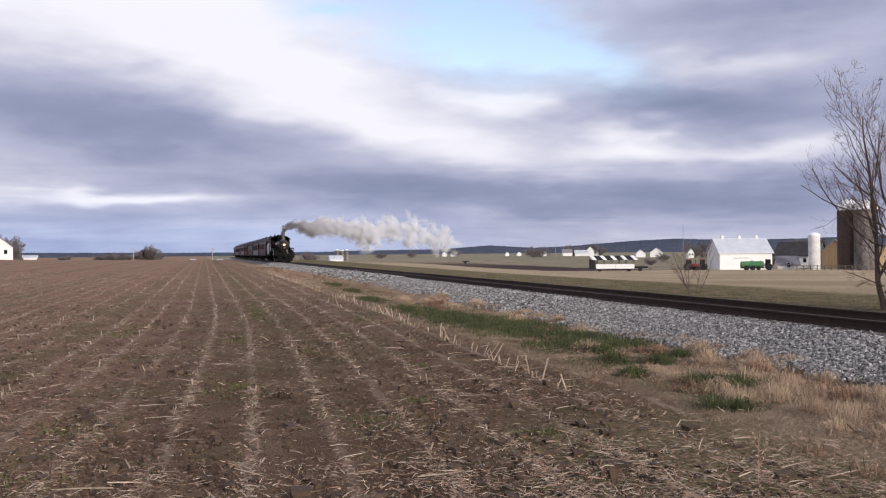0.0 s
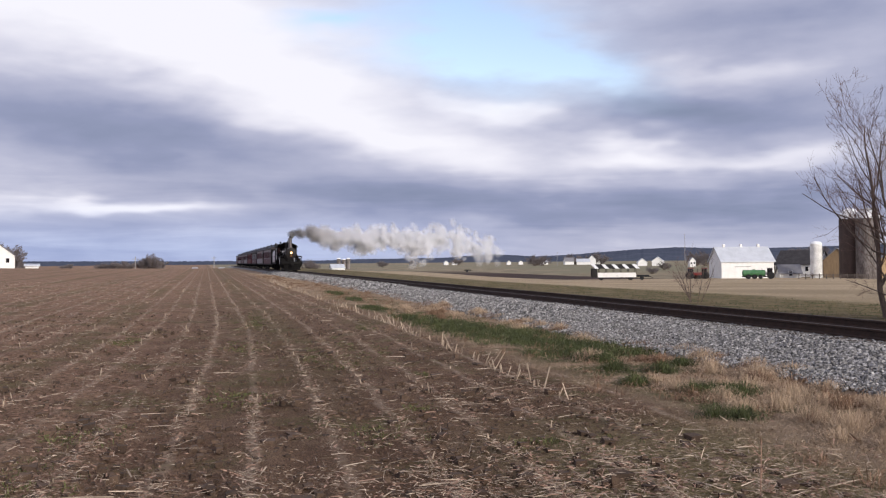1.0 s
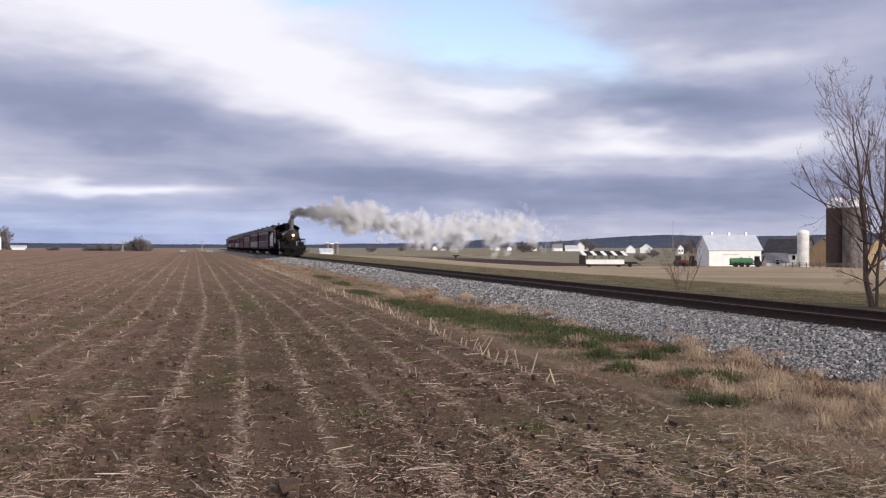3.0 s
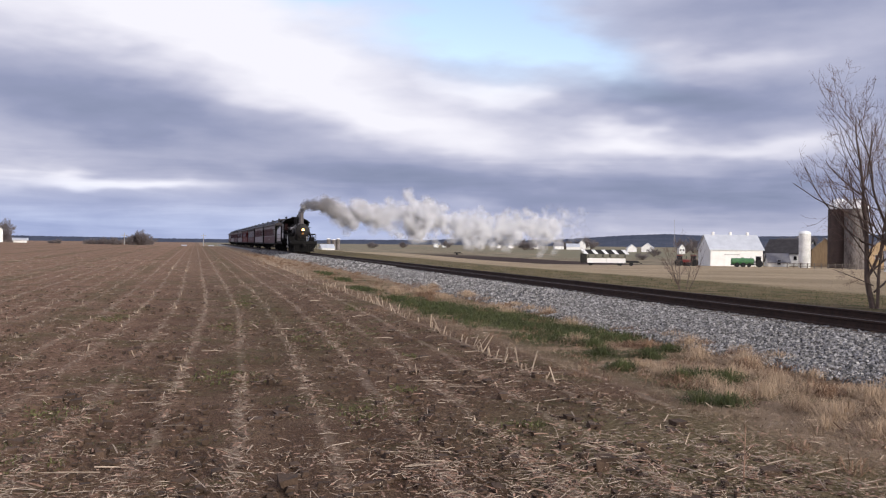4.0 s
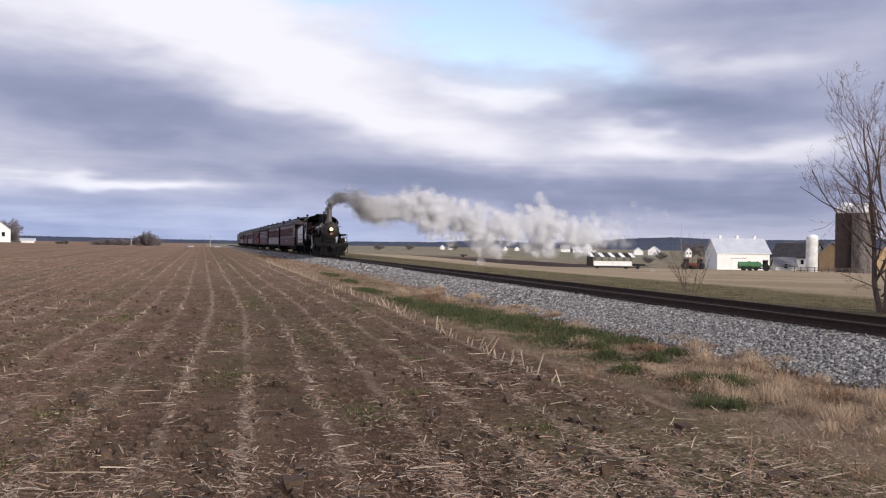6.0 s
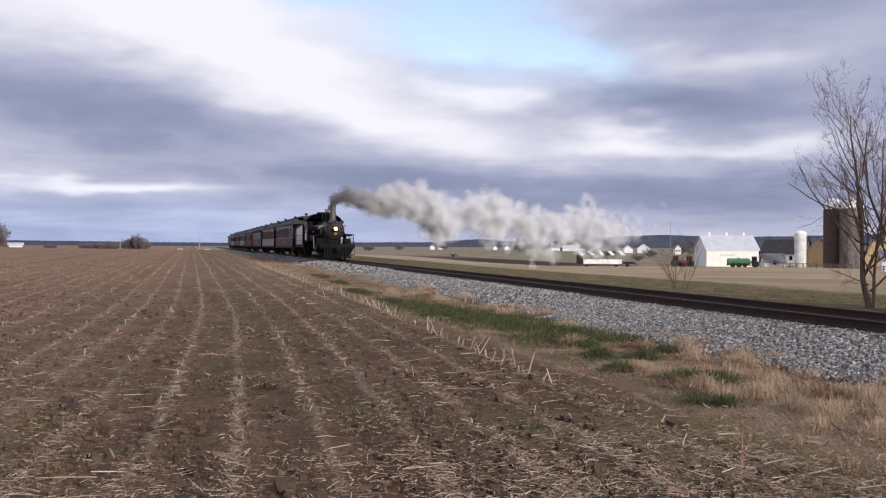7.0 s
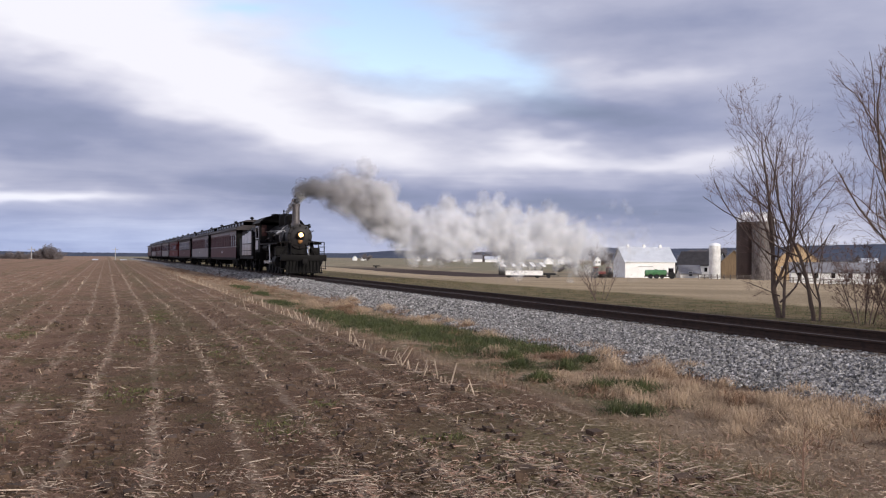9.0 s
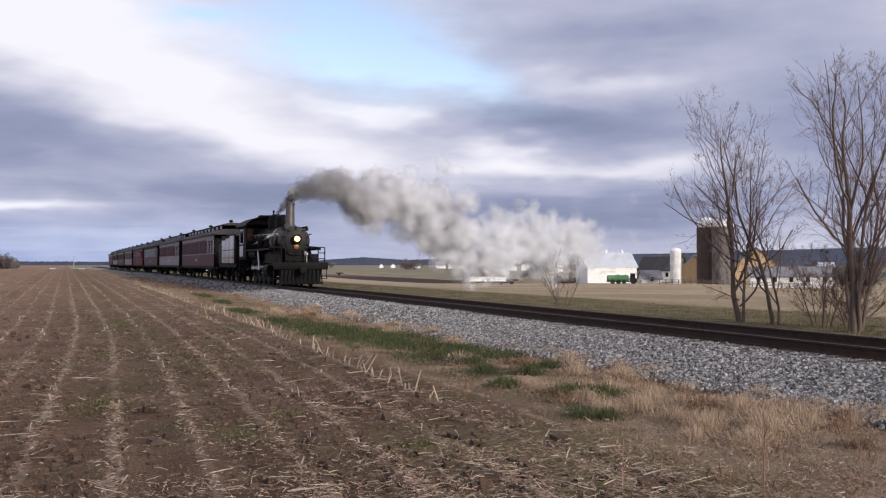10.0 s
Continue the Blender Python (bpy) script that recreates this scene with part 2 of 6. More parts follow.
def ground_material():
    mt = bpy.data.materials.new("farmland")
    mt.use_nodes = True
    g = Nodes(mt.node_tree)
    co = g.n("ShaderNodeTexCoord").outputs["Object"]
    x, y, z = g.xyz(co)
    flat = g.vec(x, y, 0.0)
    n_big = g.noise(flat, 0.12, 4)
    n_mid = g.noise(flat, 0.9, 5, 0.6)
    n_fine = g.noise(flat, 14.0, 5, 0.7)
    n_grain = g.noise(flat, 60.0, 3, 0.7)
    # soil with clods and scattered chaff
    soil = g.mix(g.smooth(n_mid, 0.36, 0.64), (0.190, 0.112, 0.070), (0.315, 0.205, 0.134))
    soil = g.mix(g.smooth(n_fine, 0.55, 0.72), soil, (0.37, 0.25, 0.160))
    soil = g.mix(g.smooth(n_grain, 0.60, 0.40), (0.080, 0.050, 0.034), soil)
    near = g.m("MAXIMUM", g.m("SUBTRACT", 32.0, y), 0.0)
    xs = g.m("ADD", x, g.m("MULTIPLY", g.m("MULTIPLY", near, near), 0.00125))
    wob = g.m("MULTIPLY", g.m("SUBTRACT", g.noise(flat, 0.5, 3), 0.5), 0.30)
    across = g.m("ADD", g.m("DIVIDE", g.m("ADD", xs, wob), 0.76), 0.092)
    u = g.m("FRACT", across)
    own_row = g.n("ShaderNodeTexWhiteNoise", Vector=g.vec(g.m("FLOOR", across), 0.0, 0.0))
    strength = g.m("ADD", 0.30, g.m("MULTIPLY", own_row.outputs["Value"], 0.70))
    d = g.m("ABSOLUTE", g.m("SUBTRACT", u, 0.5))
    line = g.m("MULTIPLY", g.smooth(d, 0.11, 0.02), g.m("ADD", 0.30, g.m("MULTIPLY", g.smooth(n_fine, 0.36, 0.60), 0.7)))
    line = g.m("MULTIPLY", g.m("MULTIPLY", line, strength), g.m("ADD", 0.15, g.m("MULTIPLY", g.smooth(g.noise(flat, 0.8, 4, 0.6), 0.36, 0.58), 0.85)))
    straw = g.mix(n_grain, (0.27, 0.195, 0.145), (0.52, 0.41, 0.31))
    field = g.mix(g.m("MULTIPLY", line, 0.95), soil, straw)
    stretch = g.n("ShaderNodeMapping", Vector=flat)
    stretch.inputs["Scale"].default_value = (0.22, 0.03, 1.0)
    chaff = g.m("MULTIPLY", g.smooth(n_fine, 0.52, 0.62), g.smooth(g.noise(stretch.outputs[0], 1.0, 5), 0.42, 0.62))
    field = g.mix(g.m("MULTIPLY", chaff, 0.70), field, (0.37, 0.275, 0.195))
    dist = g.m("SQRT", g.m("ADD", g.m("MULTIPLY", x, x), g.m("MULTIPLY", y, y)))
    strewn = g.m("MULTIPLY", g.smooth(dist, 18.0, 60.0), g.m("ADD", 0.05, g.m("MULTIPLY", n_mid, 0.5)))
    field = g.mix(strewn, field, (0.39, 0.25, 0.17))
    reddish = g.m("MULTIPLY", g.smooth(x, 1.0, -2.5), g.smooth(n_fine, 0.42, 0.58))
    field = g.mix(g.m("MULTIPLY", reddish, 0.6), field, (0.42, 0.25, 0.172))
    field = g.mix(g.m("MULTIPLY", line, g.m("ADD", 0.45, g.m("MULTIPLY", g.smooth(dist, 14.0, 30.0), 0.55))), field, straw)
    lanes = g.m("MULTIPLY", g.smooth(g.m("ABSOLUTE", g.m("SUBTRACT", g.m("FRACT", g.m("DIVIDE", g.m("ADD", xs, 0.4), 4.56)), 0.5)), 0.16, 0.06), g.smooth(n_big, 0.35, 0.6))
    field = g.mix(g.m("MULTIPLY", lanes, g.m("MULTIPLY", 0.45, g.smooth(dist, 9.0, 20.0))), field, (0.125, 0.108, 0.052))
    weeds = g.m("MULTIPLY", g.smooth(g.noise(flat, 0.55, 5, 0.65), 0.49, 0.64), g.smooth(n_fine, 0.4, 0.6))
    field = g.mix(g.m("MULTIPLY", weeds, 0.8), field, (0.115, 0.112, 0.045))
    # dry verge grass with green growth
    tan = g.mix(n_fine, (0.24, 0.17, 0.115), (0.43, 0.32, 0.215))
    tan = g.mix(g.smooth(n_mid, 0.42, 0.66), tan, (0.27, 0.19, 0.13))
    gx = g.m("MULTIPLY", g.smooth(x, 5.0, 5.9), g.smooth(x, 8.0, 7.2))
    gy = g.m("MULTIPLY", g.smooth(y, 7.5, 10.0), g.smooth(y, 62.0, 38.0))
    gn = g.smooth(g.noise(flat, 0.45, 5, 0.6), 0.45, 0.53)
    green = g.m("MULTIPLY", g.m("MULTIPLY", gx, gy), gn)
    tan = g.mix(g.m("MULTIPLY", green, 0.95), tan, g.mix(n_fine, (0.065, 0.068, 0.030), (0.12, 0.115, 0.05)))
    edge = g.m("ADD", 4.9, g.m("MULTIPLY", g.m("SUBTRACT", n_mid, 0.5), 1.2))
    # trodden olive-tan mat of straw and moss where the field meets the verge close by
    mat_x = g.m("ADD", x, g.m("MULTIPLY", g.m("SUBTRACT", n_mid, 0.5), 2.2))
    mat_y = g.m("ADD", y, g.m("MULTIPLY", g.m("SUBTRACT", n_mid, 0.5), 3.0))
    trodden = g.m("MULTIPLY", g.smooth(mat_x, 1.6, 3.4), g.smooth(mat_y, 10.5, 7.5))
    field = g.mix(g.m("MULTIPLY", trodden, 0.8), field, g.mix(g.smooth(n_fine, 0.40, 0.62), (0.130, 0.108, 0.050), (0.31, 0.245, 0.145)))
    col = g.mix(g.smooth(x, edge, g.m("ADD", edge, 0.7)), field, tan)
    # land behind the line: damp verge, stubble, a ploughed strip, then far fields
    wavy = g.m("ADD", x, g.m("MULTIPLY", g.m("SUBTRACT", n_big, 0.5), 6.0))
    damp = g.mix(g.smooth(n_mid, 0.35, 0.65), (0.10, 0.095, 0.042), (0.24, 0.18, 0.105))
    stub = g.mix(g.smooth(g.noise(flat, 0.06, 5), 0.35, 0.65), (0.38, 0.295, 0.19), (0.54, 0.415, 0.275))
    stub = g.mix(g.m("MULTIPLY", g.smooth(g.noise(flat, 3.0, 6, 0.75), 0.42, 0.62), 0.6), stub, (0.21, 0.165, 0.10))
    beyond = g.mix(g.smooth(wavy, 25.0, 31.0), damp, stub)
    mottled = g.mix(g.smooth(n_big, 0.40, 0.62), (0.20, 0.170, 0.110), (0.34, 0.275, 0.19))
    far = g.mix(g.smooth(g.noise(flat, 0.006, 3), 0.45, 0.55), mottled, (0.225, 0.205, 0.135))
    plough = g.m("MULTIPLY", g.smooth(y, 214.0, 220.0), g.smooth(y, 560.0, 520.0))
    soil2 = g.mix(n_fine, (0.045, 0.030, 0.027), (0.075, 0.05, 0.042))
    beyond = g.mix(g.m("MULTIPLY", plough, g.smooth(wavy, 84.0, 85.5)), beyond, soil2)
    beyond = g.mix(g.m("MULTIPLY", g.smooth(wavy, 111.0, 113.0), g.smooth(y, 200.0, 225.0)), beyond, far)
    r = g.m("SQRT", g.m("ADD", g.m("MULTIPLY", x, x), g.m("MULTIPLY", y, y)))
    beyond = g.mix(g.smooth(r, 330.0, 480.0), beyond, far)
    col = g.mix(g.smooth(x, 12.5, 13.5), col, beyond)
    b = g.n("ShaderNodeBsdfPrincipled", Base_Color=col, Roughness=0.95)
    b.inputs["Specular IOR Level"].default_value = 0.1
    h = g.m("ADD", g.m("MULTIPLY", n_fine, 1.0), g.m("MULTIPLY", n_grain, 0.35))
    bp = g.n("ShaderNodeBump", Strength=1.0, Distance=0.09, Height=h)
    g.t.links.new(bp.outputs[0], b.inputs["Normal"])
    g.n("ShaderNodeOutputMaterial", Surface=b.outputs[0])
    return mt


def build_ground():
    """One sheet from under the viewer to the horizon, fine near by."""
    rings = np.concatenate([[0.0], np.geomspace(0.6, 4600, 230)])
    turn = np.radians(np.concatenate([np.arange(-60, 80, 0.5), np.arange(80, 300, 4.0)]))
    n = len(turn)
    R, A = np.meshgrid(rings, turn, indexing="ij")
    X, Y = R * np.sin(A), R * np.cos(A)
    Z = ground_z(X, Y)
    lumps = 0.02 * np.sin(X * 2.1 + 0.7 * np.sin(Y * 0.6)) * np.sin(Y * 0.9 + X * 0.3)
    ridge = 0.018 * np.cos(2 * np.pi * ((X - row_shift(Y)) / 0.76 + 0.092 - 0.5)) * sm(-X, -4.5, -3.9)
    Z = Z + (lumps + ridge) * sm(-R, -70, -40)
    v = np.stack([X.ravel(), Y.ravel(), Z.ravel()], 1).tolist()
    f = []
    for i in range(len(rings) - 1):
        for k in range(n):
            a, b = i * n + k, i * n + (k + 1) % n
            f.append((a, a + n, b + n, b))
    tagged(new("ground", raw("ground", v, f, ground_material(), True)), "farmland with maize stubble, dry verge and ploughed soil",
           "ground", kind="structure")


build_ground()

# ---------------------------------------------------------------- railway line
steel_side = material("rusty_rail", (0.065, 0.036, 0.026), 0.75, 0.2, (0.03, 0.02, 0.016), 6.0, 0.5)
steel_top = material("worn_rail_head", (0.11, 0.085, 0.075), 0.7, 0.2, (0.06, 0.045, 0.040), 2.0, 0.3)
tie_wood = material("old_sleeper", (0.085, 0.062, 0.048), 0.9, 0, (0.030, 0.022, 0.018), 5.0, 0.5, 0.5, 60, 0.3, (1, 6, 1))
stone_mat = material("limestone_ballast", (0.36, 0.345, 0.335), 0.85, 0, (0.085, 0.081, 0.078), 14.0, 0.4, 0.3, 60, 0.70)


def build_track():
    line = thing("track", "single railway line on crushed stone", "track", kind="structure")
    y0, y1 = -40.0, 420.0
    prof = [(-0.07, 0.0), (0.07, 0.0), (0.07, 0.012), (0.012, 0.035), (0.012, 0.118), (0.036, 0.128), (0.036, 0.16), (-0.036, 0.16),
            (-0.036, 0.128), (-0.012, 0.118), (-0.012, 0.035), (-0.07, 0.012)]
    for s in (-1, 1):
        c = TRACK_X + s * 0.7535
        part("rail", Shape().prism([(c + x, RAIL_Z - 0.162 + z) for x, z in prof], y0, y1), steel_side, line, "rust-brown steel rail")
        part("rail_head", Shape().box(c - 0.034, c + 0.034, y0, y1, RAIL_Z - 0.003, RAIL_Z), steel_top, line, "worn bright rail head")
    tie = Shape().box(-1.3, 1.3, -0.11, 0.11, -0.17, 0.0, bevel=0.012).mesh("sleeper", (tie_wood,))
    rnd = random.Random(5)
    for k in range(290):
        part("sleeper", tie, None, line, at=pose(TRACK_X + rnd.uniform(-0.06, 0.06), 2 + k * 0.54 + rnd.uniform(-.03, .03),
                                                  RAIL_Z - 0.164, 0, 0, rnd.uniform(-1, 1)))
    more = Shape()
    for k in range(480):
        yy = 2 + (290 + k) * 0.54
        more.box(TRACK_X - 1.3, TRACK_X + 1.3, yy - 0.11, yy + 0.11, RAIL_Z - 0.33, RAIL_Z - 0.164)
    tagged(part("far_sleepers", more, tie_wood, line), kind="stuff")
    # ballast bed: a trapezoid under the sleepers
    top, hw = RAIL_Z - 0.21, 1.46
    v, f = [], []
    ys = np.concatenate([np.arange(-40, 60, 0.5), np.arange(60, 421, 4.0)])
    for yy in ys:
        for dx, z in ((-3.05, -0.10), (-hw, top), (0, top - 0.03), (hw, top), (3.3, -0.3)):
            v.append((TRACK_X + dx + 0.12 * math.sin(yy * 1.7 + dx), yy, z))
    for i in range(len(ys) - 1):
        for k in range(4):
            a = i * 5 + k
            f.append((a, a + 1, a + 6, a + 5))
    tagged(new("ballast_bed", raw("ballast_bed", v, f, stone_mat, True)), "grey crushed stone bed under the rails", "ballast", kind="structure")
    # loose stones on the bed
    rng = np.random.default_rng(3)
    cube = np.array([(x, y, z) for z in (-1, 1) for y in (-1, 1) for x in (-1, 1)], float)
    quad = np.array([(0, 2, 3, 1), (4, 5, 7, 6), (0, 1, 5, 4), (2, 6, 7, 3), (0, 4, 6, 2), (1, 3, 7, 5)])
    V, Q = [], []
    for lo, hi, n, size in ((7, 24, 52000, 0.017), (24, 50, 22000, 0.026), (50, 150, 9000, 0.055)):
        for _ in range(n):
            yy = rng.uniform(lo, hi)
            dx = -3.15 - .35 * rng.random() ** 2 + (1.85 + .35) * rng.random() ** 0.9 if rng.random() < 0.84 else rng.uniform(-1.45, -.85)
            z = np.interp(dx, [-3.6, -3.05, -hw, 0], [-0.12, -0.07, top, top + 0.02])
            s = size * rng.uniform(0.6, 1.5)
            c = cube * (s * rng.uniform(0.6, 1.25, 3)) + rng.normal(0, s * 0.28, (8, 3))
            e = Euler(rng.uniform(0, 6.3, 3)).to_matrix()
            c = c @ np.array(e) + (TRACK_X + dx, yy, z + s * 0.35)
            Q.append(quad + 8 * len(V))
            V.append(c)
    tagged(new("ballast_stones", raw("ballast_stones", np.concatenate(V).tolist(), np.concatenate(Q).tolist(), stone_mat)),
           "loose pale grey crushed limestone along the line", "ballast", kind="stuff")


build_track()

# ---------------------------------------------------------------- the train
iron = material("sooty_black_iron", (0.011, 0.010, 0.010), 0.6, 0.0, (0.006, 0.0055, 0.0055), 2.0, 0.4, 0.15, 30, spec=0.08)
smokebox_mat = material("graphite_smokebox", (0.024, 0.020, 0.020), 0.55, 0.1, (0.011, 0.009, 0.009), 2.5, 0.4, 0.1, 30)
stack_mat = material("grey_stack", (0.13, 0.115, 0.115), 0.5, 0.4, (0.075, 0.066, 0.066), 2.5, 0.4)
bright_steel = material("bright_steel", (0.55, 0.54, 0.53), 0.35, 0.9, (0.40, 0.38, 0.36), 3.0)
dull_steel = material("dull_steel", (0.28, 0.26, 0.255), 0.4, 0.6, (0.12, 0.11, 0.105), 6.0, 0.5)
lamp_glow = material("headlight_glow", (1.0, 0.85, 0.6), 0.3, 0, (1, 0.85, 0.6), emit=((1.0, 0.50, 0.15), 4.0))
brass = material("brass", (0.26, 0.13, 0.05), 0.5, 0.7, (0.15, 0.07, 0.03), 4.0)
cab_red = material("dark_red_paint", (0.05, 0.012, 0.010), 0.6, 0, (0.03, 0.008, 0.007), 3.0)
maroon = material("maroon_paint", (0.075, 0.012, 0.016), 0.5, 0, (0.048, 0.008, 0.011), 1.5, 0.3, spec=0.12)
shutter = material("lowered_maroon_blinds", (0.055, 0.010, 0.013), 0.6, 0, (0.035, 0.007, 0.009), 1.5, 0.3, spec=0.12)
red_paint = material("red_coach_paint", (0.130, 0.015, 0.014), 0.6, 0, (0.088, 0.011, 0.010), 1.5, 0.3, spec=0.12)
cream = material("cream_paint", (0.27, 0.245, 0.255), 0.55, 0, (0.19, 0.17, 0.18), 1.5, 0.3, spec=0.15)
roof_grey = material("coach_roof_canvas", (0.055, 0.046, 0.048), 0.8, 0, (0.034, 0.029, 0.030), 1.2, 0.4)
dark_glass = material("dark_window_glass", (0.018, 0.016, 0.018), 0.25, 0, (0.012, 0.010, 0.012), 1.0, spec=0.15)
pale_panel = material("pale_grey_paint", (0.50, 0.48, 0.49), 0.35, 0.0, (0.38, 0.36, 0.37), 1.2, 0.3, spec=0.5)
coal_mat = material("coal", (0.02, 0.02, 0.021), 0.5, 0, (0.008, 0.008, 0.008), 8.0, 0.5, 0.8, 12)

SPIN = []          # (wheelset, radius, axle height, place along the thing)
RODS = []          # (rod, place along the thing, height, crank radius, phase)


def along_x(x0, x1, y, z, r, n=20):
    return Shape().rod((x0, y, z), (x1, y, z), r, n=n)


def wheelset(parent, y, r, spokes=0, tread=iron, name="wheelset", crank=False):
    """Two wheels on an axle, turning about x; tyre and spokes are its pieces."""
    s = Shape().rod((-0.85, 0, 0), (0.85, 0, 0), 0.09, n=10)
    w = part(name, s, iron, parent, at=pose(0, y, r))
    for sx in (-0.76, 0.76):
        m = pose(sx, 0, 0, 0, 90, 0)
        ring = [(r - 0.09, -0.065), (r, -0.065), (r, 0.05), (r + 0.025, 0.05), (r + 0.02, 0.07), (r - 0.09, 0.07), (r - 0.09, -0.065)]
        part("tyre", Shape().lathe(ring, 28, m, False), tread, w)
        c = Shape().lathe([(0.16, -0.09), (0.16, 0.09)], 14, m)
        if spokes:
            for k in range(spokes):
                a = 2 * math.pi * k / spokes
                part("spoke", Shape().rod((sx, 0.12 * math.cos(a), 0.12 * math.sin(a)), (sx, (r - .07) * math.cos(a), (r - .07) * math.sin(a)), 0.035, 0.028, 6), iron, w)
            if crank:
                c.prism([(-0.5, -0.18), (0.5, -0.18), (0.3, -r + .1), (-0.3, -r + .1)], -0.05, 0.05, Matrix.Translation((sx, 0, 0)) @ pose(0, 0, 0, 0, 0, 90))
                c.rod((sx - .12 if sx < 0 else sx, 0, 0.30), (sx if sx < 0 else sx + .12, 0, 0.30), 0.06, n=10)
        else:
            c.lathe([(r - 0.08, -0.02), (r - 0.08, 0.02)], 24, m)
        part("wheel_centre", c, iron, w)
    SPIN.append((w, r, y))
    return w


def build_locomotive():
    L = thing("steam_locomotive", "black steam locomotive with lit headlight and tall grey stack", "locomotive")
    # boiler and smokebox, along y; front towards -y
    m = pose(0, 0, 2.40, -90, 0, 0)     # lathe axis z -> +y
    part("boiler", Shape().lathe([(0.80, 1.0), (0.82, 1.1), (0.84, 3.0), (0.92, 4.6), (0.95, 6.6)], 32, m), iron, L, "black lagged boiler barrel")
    part("smokebox", Shape().lathe([(0.70, -1.36), (0.78, -1.32), (0.79, -1.25), (0.79, 1.0)], 32, m), smokebox_mat, L, "graphite-grey smokebox")
    part("smokebox_door", Shape().lathe([(0.10, -1.52), (0.45, -1.47), (0.62, -1.40), (0.64, -1.355)], 32, m), smokebox_mat, L)
    for k in range(3):
        yy = 1.9 + 1.4 * k
        part("boiler_band", Shape().lathe([(0.83 + 0.02 * k, yy), (0.845 + .025 * k, yy), (0.845 + .025 * k, yy + .07), (0.83 + 0.02 * k, yy + .07)], 32, m, False), iron, L)
    part("jacket_ring", Shape().lathe([(0.80, 1.02), (0.86, 1.03), (0.865, 1.32), (0.82, 1.33)], 32, m, False), dull_steel, L, "dull steel ring of the boiler jacket")
    for k in range(10):
        a = 2 * math.pi * k / 10
        part("door_clamp", Shape().box(-0.03, 0.03, -1.45, -1.36, 0.60, 0.74, Matrix.Translation((0, 0, 2.40)) @ Matrix.Rotation(a, 4, "Y")), iron, L)
    # stack
    part("chimney", Shape().lathe([(0.40, 3.06), (0.30, 3.22), (0.245, 3.36), (0.232, 4.36), (0.262, 4.39), (0.262, 4.50), (0.20, 4.50), (0.18, 3.6)], 28, None, False),
         stack_mat, L, "tall straight grey stack with a rolled rim")
    # headlight
    h = part("headlight", Shape().lathe([(0.24, -1.52), (0.245, -1.78), (0.225, -1.80), (0.15, -1.745)], 24, pose(0, 0, 2.50, -90, 0, 0), False).box(-.2, .2, -1.6, -1.45, 2.2, 2.3), iron, L)
    part("lens", Shape().lathe([(0.02, -1.80), (0.09, -1.79), (0.145, -1.765), (0.145, -1.73)], 24, pose(0, 0, 2.50, -90, 0, 0)), lamp_glow, h, "lit warm headlight lens")
    part("number_plate", Shape().lathe([(0.15, -1.50), (0.15, -1.56), (0.13, -1.57)], 20, pose(0, 0, 2.10, -90, 0, 0)), brass, L, "round brass plate")
    # domes
    part("sand_dome", Shape().lathe([(0.46, 3.05), (0.42, 3.28), (0.42, 3.68), (0.38, 3.82), (0.24, 3.92), (0.06, 3.95)], 24, pose(0, 1.75, 0)), iron, L)
    part("steam_dome", Shape().lathe([(0.48, 3.1), (0.44, 3.34), (0.44, 3.78), (0.40, 3.92), (0.24, 4.04), (0.06, 4.07)], 24, pose(0, 3.7, 0)), iron, L)
    part("whistle", Shape().rod((0, 4.4, 3.3), (0, 4.4, 4.18), 0.035).rod((0, 4.4, 4.18), (0, 4.4, 4.32), 0.06), iron, L)
    b = part("bell_frame", Shape().rod((-0.28, 0.75, 3.05), (-0.28, 0.75, 3.5), 0.03).rod((0.28, 0.75, 3.05), (0.28, 0.75, 3.5), 0.03)
             .rod((-0.3, 0.75, 3.5), (0.3, 0.75, 3.5), 0.03), iron, L)
    part("bell", Shape().lathe([(0.24, 3.10), (0.20, 3.16), (0.14, 3.36), (0.06, 3.47)], 18, pose(0, 0.75, 0)), brass, b)
    # small fittings on the smokebox crown
    part("feedwater_pipe", Shape().rod((-0.5, -0.9, 2.95), (0.55, -0.9, 3.12), 0.06).rod((0.55, -0.9, 3.12), (0.72, -1.0, 3.16), 0.05), iron, L)
    part("marker_lamp", Shape().rod((0.62, -1.2, 2.95), (0.62, -1.2, 3.2), 0.07).box(.53, .71, -1.3, -1.1, 2.95, 3.1), iron, L)
    part("marker_lamp", Shape().rod((-0.62, -1.2, 2.95), (-0.62, -1.2, 3.2), 0.07).box(-.71, -.53, -1.3, -1.1, 2.95, 3.1), iron, L)
    for s in (-1, 1):
        rail = Shape().rod((s * 0.93, -1.1, 2.78), (s * 1.02, 5.7, 2.86), 0.022)
        for k in range(6):
            rail.rod((s * 0.80, -0.9 + k * 1.25, 2.70), (s * 0.95, -0.9 + k * 1.25, 2.78), 0.018)
        part("handrail", rail, bright_steel if s < 0 else iron, L)
        part("running_board", Shape().box(s * 0.75, s * 1.42, -1.2, 5.7, 2.02, 2.07).box(s * 1.38, s * 1.42, -1.2, 5.7, 1.92, 2.07), iron, L)
        part("cylinder", Shape().lathe([(0.36, -1.35), (0.40, -1.3), (0.40, -0.25), (0.36, -0.2)], 22, pose(s * 1.12, 0.2, 0.85, -90, 0, 0)), iron, L, "black steam cylinder")
        part("valve_chest", Shape().box(s * 0.8, s * 1.38, -0.95, 0.0, 1.22, 1.72, bevel=0.06), iron, L)
